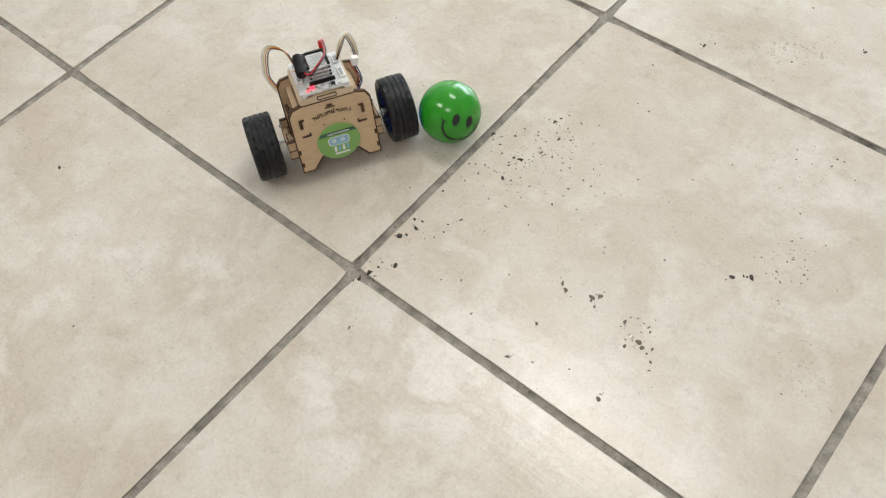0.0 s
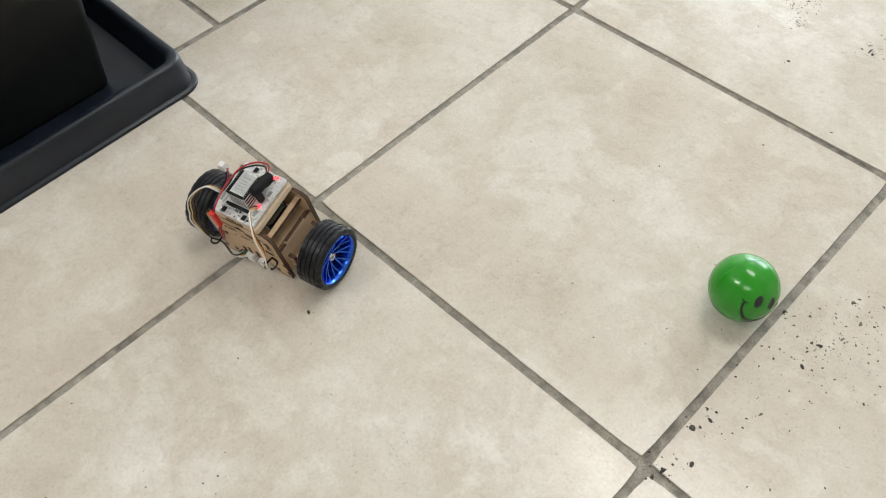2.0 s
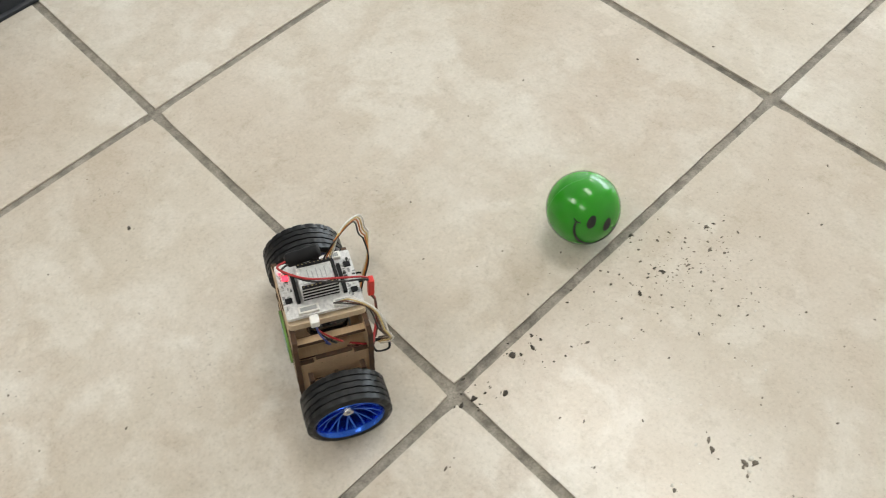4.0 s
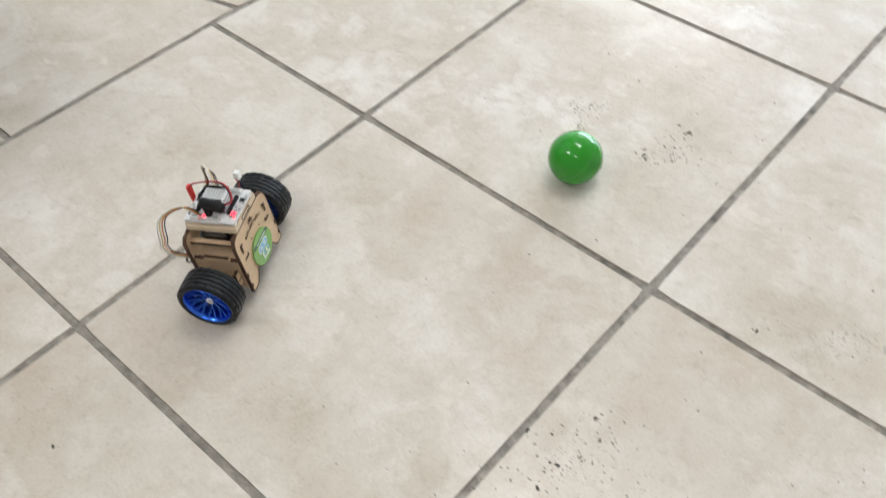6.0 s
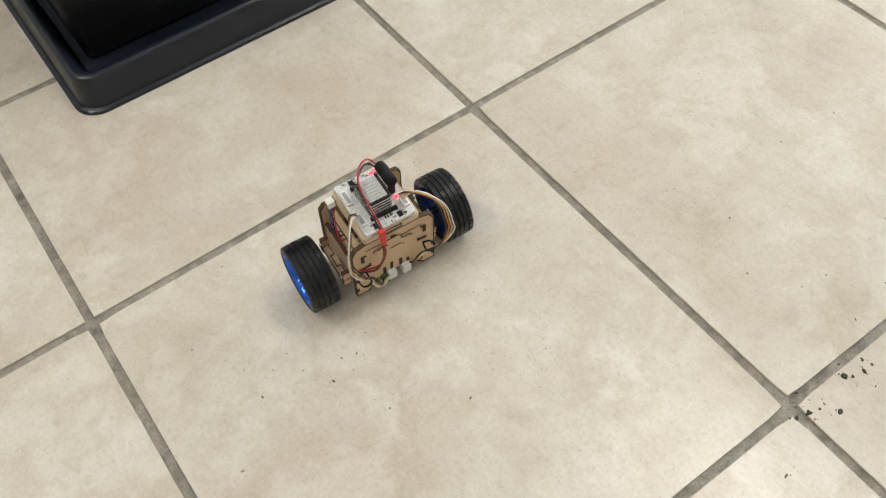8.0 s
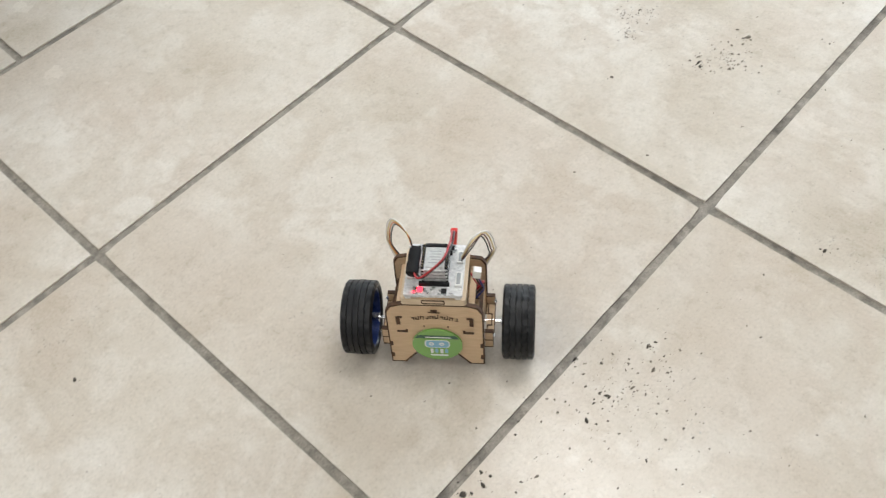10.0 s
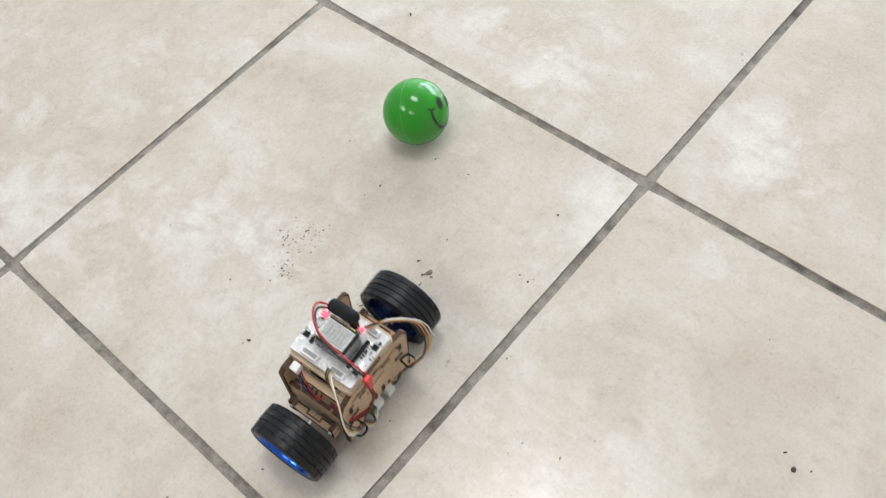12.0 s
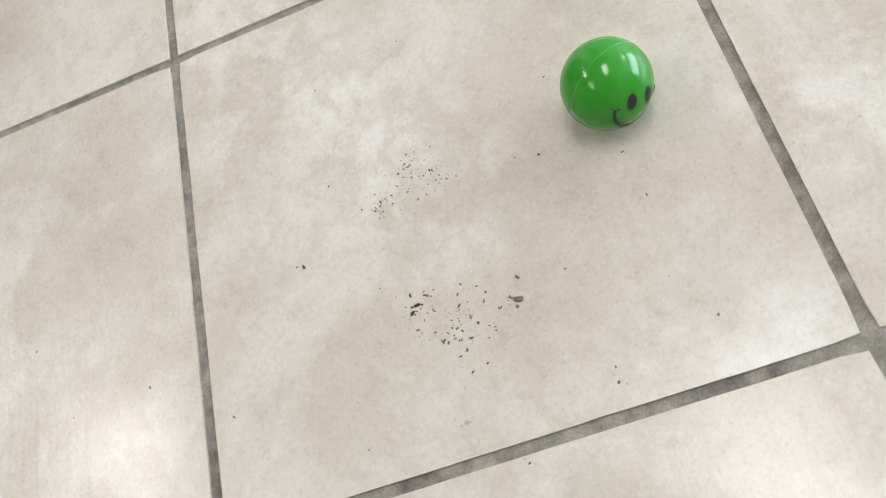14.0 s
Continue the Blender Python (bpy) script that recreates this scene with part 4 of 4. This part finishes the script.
def tile_mesh(name, outline):
    bm = prism(bmesh.new(), outline, -0.0116, 0.0, None, 0.0009)
    me = bpy.data.meshes.new(name)
    bm.to_mesh(me)
    bm.free()
    me.materials.append(TILE)
    return me


def lay(me, x=0.0, y=0.0):
    t = new("tile", me)
    t.parent = floor
    t.location = (x, y, 0)


def shrunk(outline):
    """An outline moved in by half a joint on every side."""
    n, res = len(outline), []
    for i in range(n):
        p, q, r = (Vector(outline[(i + k) % n]) for k in (-1, 0, 1))
        u, v = (q - p).normalized(), (r - q).normalized()
        nu, nv = Vector((-u.y, u.x)), Vector((-v.y, v.x))
        b = (nu + nv)
        res.append(q + b * (JOINT / 2 / (1 + nu.dot(nv))))
    return [tuple(p) for p in res]


half = PITCH / 2 - JOINT / 2
whole = tile_mesh("tile", rounded(-half, half, -half, half, 0.002, 2))


def uneven(seed, hx=half, hy=half):
    """A tile's outline, by half its width and depth, with slightly chipped, wavering edges."""
    rng, pts = random.Random(seed), []
    corners = [(hx, hy), (-hx, hy), (-hx, -hy), (hx, -hy)]
    for a, b in zip(corners, corners[1:] + corners[:1]):
        along = Vector((b[0] - a[0], b[1] - a[1]))
        inward = Vector((-along.y, along.x)).normalized()
        for k in range(24):
            d = 0.0016 if k == 0 else max(0.0, rng.gauss(0.0001, 0.00012)) + (rng.uniform(0.0002, 0.0005) if rng.random() < 0.05 else 0)
            q = Vector(a) + along * (k / 24) + inward * d
            if k == 0:
                q = Vector(a) * (1 - 0.0012 / half)
            pts.append(tuple(q))
    return pts


chipped = [tile_mesh("tile", uneven(k)) for k in range(4)]
FAR = bmesh.new()                  # the tiles far from the robot, in one part


def pave(outline):
    """A cut tile near by as a piece of its own, one far off joined to the rest."""
    mx, my = sum(p[0] for p in outline) / len(outline), sum(p[1] for p in outline) / len(outline)
    if math.hypot(mx + 0.2, my - 0.3) < 2.3:
        lay(tile_mesh("tile", outline))
    else:
        low = [FAR.verts.new((x, y, -0.0116)) for x, y in outline]
        high = [FAR.verts.new((x, y, 0.0)) for x, y in outline]
        FAR.faces.new(high)
        for k in range(len(outline)):
            FAR.faces.new((low[k - 1], low[k], high[k], high[k - 1]))


def column(i, j):
    """The x of joint i in row j: the column just east of the robot is a little narrower, and its joint steps aside in the southern rows."""
    return i * PITCH - (0.005 if i >= 1 else 0.0) + (0.004 if i == 0 and j < 0 else 0.0)


def row(j):
    return j * PITCH - (0.003 if j == -1 else 0.0)


for i in range(-8, 8):
    for j in range(-9, 13):
        x0, x1 = max(column(i, j), W), min(column(i + 1, j), E)
        y0, y1 = max(row(j), S), min(row(j + 1), N)
        if x1 - x0 < 0.03 or y1 - y0 < 0.03 or (-4 < i <= -2 and j <= 1):
            continue
        full = abs(x1 - x0 - PITCH) < 0.001 and abs(y1 - y0 - PITCH) < 0.001
        if full and math.hypot((x0 + x1) / 2 + 0.2, (y0 + y1) / 2 - 0.3) < 2.3:
            lay(chipped[(3 * i + j) % 4] if -2 <= i <= 1 and -2 <= j <= 3 else whole, (x0 + x1) / 2, (y0 + y1) / 2)
        elif -2 <= i <= 1 and -2 <= j <= 3:
            lay(tile_mesh("tile", uneven(7 * i + j, (x1 - x0 - JOINT) / 2, (y1 - y0 - JOINT) / 2)), (x0 + x1) / 2, (y0 + y1) / 2)
        else:
            pave(shrunk([(x0, y0), (x1, y0), (x1, y1), (x0, y1)]))


def seam_x(y):
    return -0.784 + 0.02 * y


for j in range(-8, 1):
    y0, y1 = row(j), row(j + 1)
    pave(shrunk([(seam_x(y0), y0), (-PITCH, y0), (-PITCH, y1), (seam_x(y1), y1)]))
pave(shrunk([(-0.775, 0.45), (-0.45, 0.45), (-0.45, 0.9), (-0.9, 0.9), (-0.905, 0.735), (-0.935, 0.703), (-0.767, 0.547)]))
pave(shrunk([(seam_x(0.112), 0.112), (-0.774, 0.500), (-1.35, 0.362), (-1.35, 0.122)]))
pave(shrunk([(-0.774, 0.500), (-0.767, 0.547), (-0.935, 0.703), (-1.35, 0.703), (-1.35, 0.362)]))
pave(shrunk([(-1.35, 0.703), (-0.935, 0.703), (-0.905, 0.735), (-0.9, 0.9), (-1.35, 0.9)]))
for k in range(9):
    y0, y1 = max(0.112 - 0.45 * (k + 1), S), 0.112 - 0.45 * k
    pave(shrunk([(-1.35, y0), (seam_x(y0), y0), (seam_x(y1), y1), (-1.35, y1 + 0.010 * (k == 0))]))
tagged(part("tile_field", FAR, TILE, floor), kind="stuff")


# ---- what moves ----
def glide(rows, t):
    """The values at t on a smooth line through rows of (seconds, values...)."""
    k = max(i for i in range(len(rows)) if rows[i][0] <= t or i == 0)
    k = min(k, len(rows) - 2)
    p1, p2 = rows[k], rows[k + 1]
    p0, p3 = rows[max(k - 1, 0)], rows[min(k + 2, len(rows) - 1)]
    h = p2[0] - p1[0]
    u = min(max((t - p1[0]) / h, 0.0), 1.0)
    res = []
    for a, b, c, d in zip(p0[1:], p1[1:], p2[1:], p3[1:]):
        m1 = (c - a) / (p2[0] - p0[0]) * h
        m2 = (d - b) / (p3[0] - p1[0]) * h
        res.append((2 * u ** 3 - 3 * u * u + 1) * b + (u ** 3 - 2 * u * u + u) * m1 + (3 * u * u - 2 * u ** 3) * c + (u ** 3 - u * u) * m2)
    return res


# seconds, x, y, direction of the axle (left to right wheel), lean backwards
ROBOT = [
    (0.0, -0.119, 0.104, -121, 11), (0.5, -0.235, 0.135, -87, 6.5), (1.0, -0.348, 0.097, -52, 8), (1.5, -0.418, 0.007, -22, 9), (2.0, -0.430, -0.070, 14, 10),
    (2.5, -0.398, -0.121, 47, 10), (3.0, -0.304, -0.161, 85, 8), (3.5, -0.174, -0.134, 120, 6), (4.2, -0.093, -0.005, 168, 6), (4.8, -0.137, 0.125, 212, 8),
    (5.3, -0.212, 0.196, 247, 8), (5.8, -0.312, 0.201, 283, 8), (6.0, -0.375, 0.175, 298, 6.5), (6.3, -0.452, 0.110, 320, 8), (6.5, -0.483, 0.058, 335, 8), (7.0, -0.508, -0.065, 370, 8),
    (7.2, -0.496, -0.101, 386, 8), (7.5, -0.459, -0.148, 410, 8), (8.0, -0.340, -0.193, 446, 6), (8.5, -0.207, -0.164, 480, 4), (9.0, -0.090, -0.075, 512, 6),
    (9.5, -0.050, 0.050, 552, 8), (10.0, -0.105, 0.160, 578, 8), (10.4, -0.205, 0.255, 568, 9), (10.8, -0.273, 0.357, 538, 10), (11.0, -0.263, 0.416, 524, 10),
    (11.5, -0.190, 0.527, 491, 9), (12.0, -0.074, 0.573, 456, 8), (12.2, -0.014, 0.580, 442, 8), (12.5, 0.036, 0.553, 408, 8), (13.0, 0.145, 0.445, 376, 8),
    (13.5, 0.165, 0.280, 336, 8), (14.0, 0.100, 0.170, 298, 8)]

# seconds, x, y of the ball's centre
BALLWAY = [
    (0.0, -0.0335, 0.1965), (4.6, -0.0335, 0.1965), (4.75, -0.034, 0.199), (5.2, -0.085, 0.330), (5.8, -0.150, 0.487), (6.0, -0.1695, 0.5365), (6.3, -0.1925, 0.613), (6.5, -0.205, 0.660),
    (7.0, -0.222, 0.735), (7.6, -0.222, 0.790), (8.2, -0.220, 0.808), (8.6, -0.220, 0.809), (10.8, -0.220, 0.809), (11.0, -0.2205, 0.811), (11.5, -0.217, 0.8265), (12.0, -0.221, 0.8185), (12.5, -0.2232, 0.8095),
    (12.8, -0.2235, 0.8073), (13.0, -0.2235, 0.8072), (14.0, -0.2235, 0.8072)]


def face_turn(eyes, right):
    """The ball's turn from the way its eyes look and the way to their right in the picture."""
    e = Vector(eyes).normalized()
    x = -(Vector(right) - e * e.dot(Vector(right))).normalized()
    u = x.cross(e)
    a = radians(14)
    y, z = e * math.cos(a) - u * math.sin(a), u * math.cos(a) + e * math.sin(a)
    return Matrix((x, y, z)).transposed().to_quaternion()


def motions():
    times = [k / 10 for k in range(141)]
    robot_rows, right_rows, left_rows = [], [], []
    turn = {1: 0.0, -1: 0.0}
    last = None
    for t in times:
        x, y, a, lean = glide(ROBOT, t)
        robot_rows.append((t, Matrix.Translation((x, y, RW)) @ pose(0, 0, 0, 0, 0, a) @ pose(0, 0, 0, lean, 0, 0)))
        if last:
            for s in (1, -1):
                old = Vector(last[:2]) + s * TRACK * Vector((math.cos(radians(last[2])), math.sin(radians(last[2]))))
                now = Vector((x, y)) + s * TRACK * Vector((math.cos(radians(a)), math.sin(radians(a))))
                ahead = radians((a + last[2]) / 2 + 90)
                turn[s] -= (now - old).dot(Vector((math.cos(ahead), math.sin(ahead)))) / RW
        right_rows.append((t, Matrix.Translation((TRACK, 0, 0)) @ Matrix.Rotation(turn[1], 4, "X")))
        left_rows.append((t, Matrix.Translation((-TRACK, 0, 0)) @ Matrix.Rotation(turn[-1], 4, "X")))
        last = (x, y, a)
    walk(robot, robot_rows)
    walk(wheel_right, right_rows)
    walk(wheel_left, left_rows)
    q, place, steps = face_turn((0.813, -0.347, 0.42), (0.536, 0.722, -0.438)), None, []
    for t in times:
        x, y = glide(BALLWAY, t)
        if place is not None:
            d = Vector((x, y, 0)) - place
            if d.length > 1e-6:
                q = Matrix.Rotation(d.length / RB, 3, Vector((0, 0, 1)).cross(d)).to_quaternion() @ q
        place = Vector((x, y, 0))
        steps.append((t, place.copy(), q.copy()))
    end = face_turn((0.824, 0.517, 0.232), (-0.394, 0.82, -0.416))
    fix = end @ steps[-1][2].inverted()
    # on its way it also spins a little: its face comes up at 6.3 s
    half_way = face_turn((0.713, -0.486, 0.506), (0.706, 0.457, -0.540)) @ steps[63][2].inverted()
    none = fix.copy()
    none.identity()
    rows = []
    for t, p, turned in steps:
        u = min(max((t - 4.7) / 1.0, 0.0), 1.0)
        v = min(max((t - 6.7) / 1.6, 0.0), 1.0)
        rows.append((t, Matrix.Translation((p.x, p.y, RB)) @ (none.slerp(half_way, u).slerp(fix, v) @ turned).to_matrix().to_4x4()))
    walk(ball, rows)


motions()
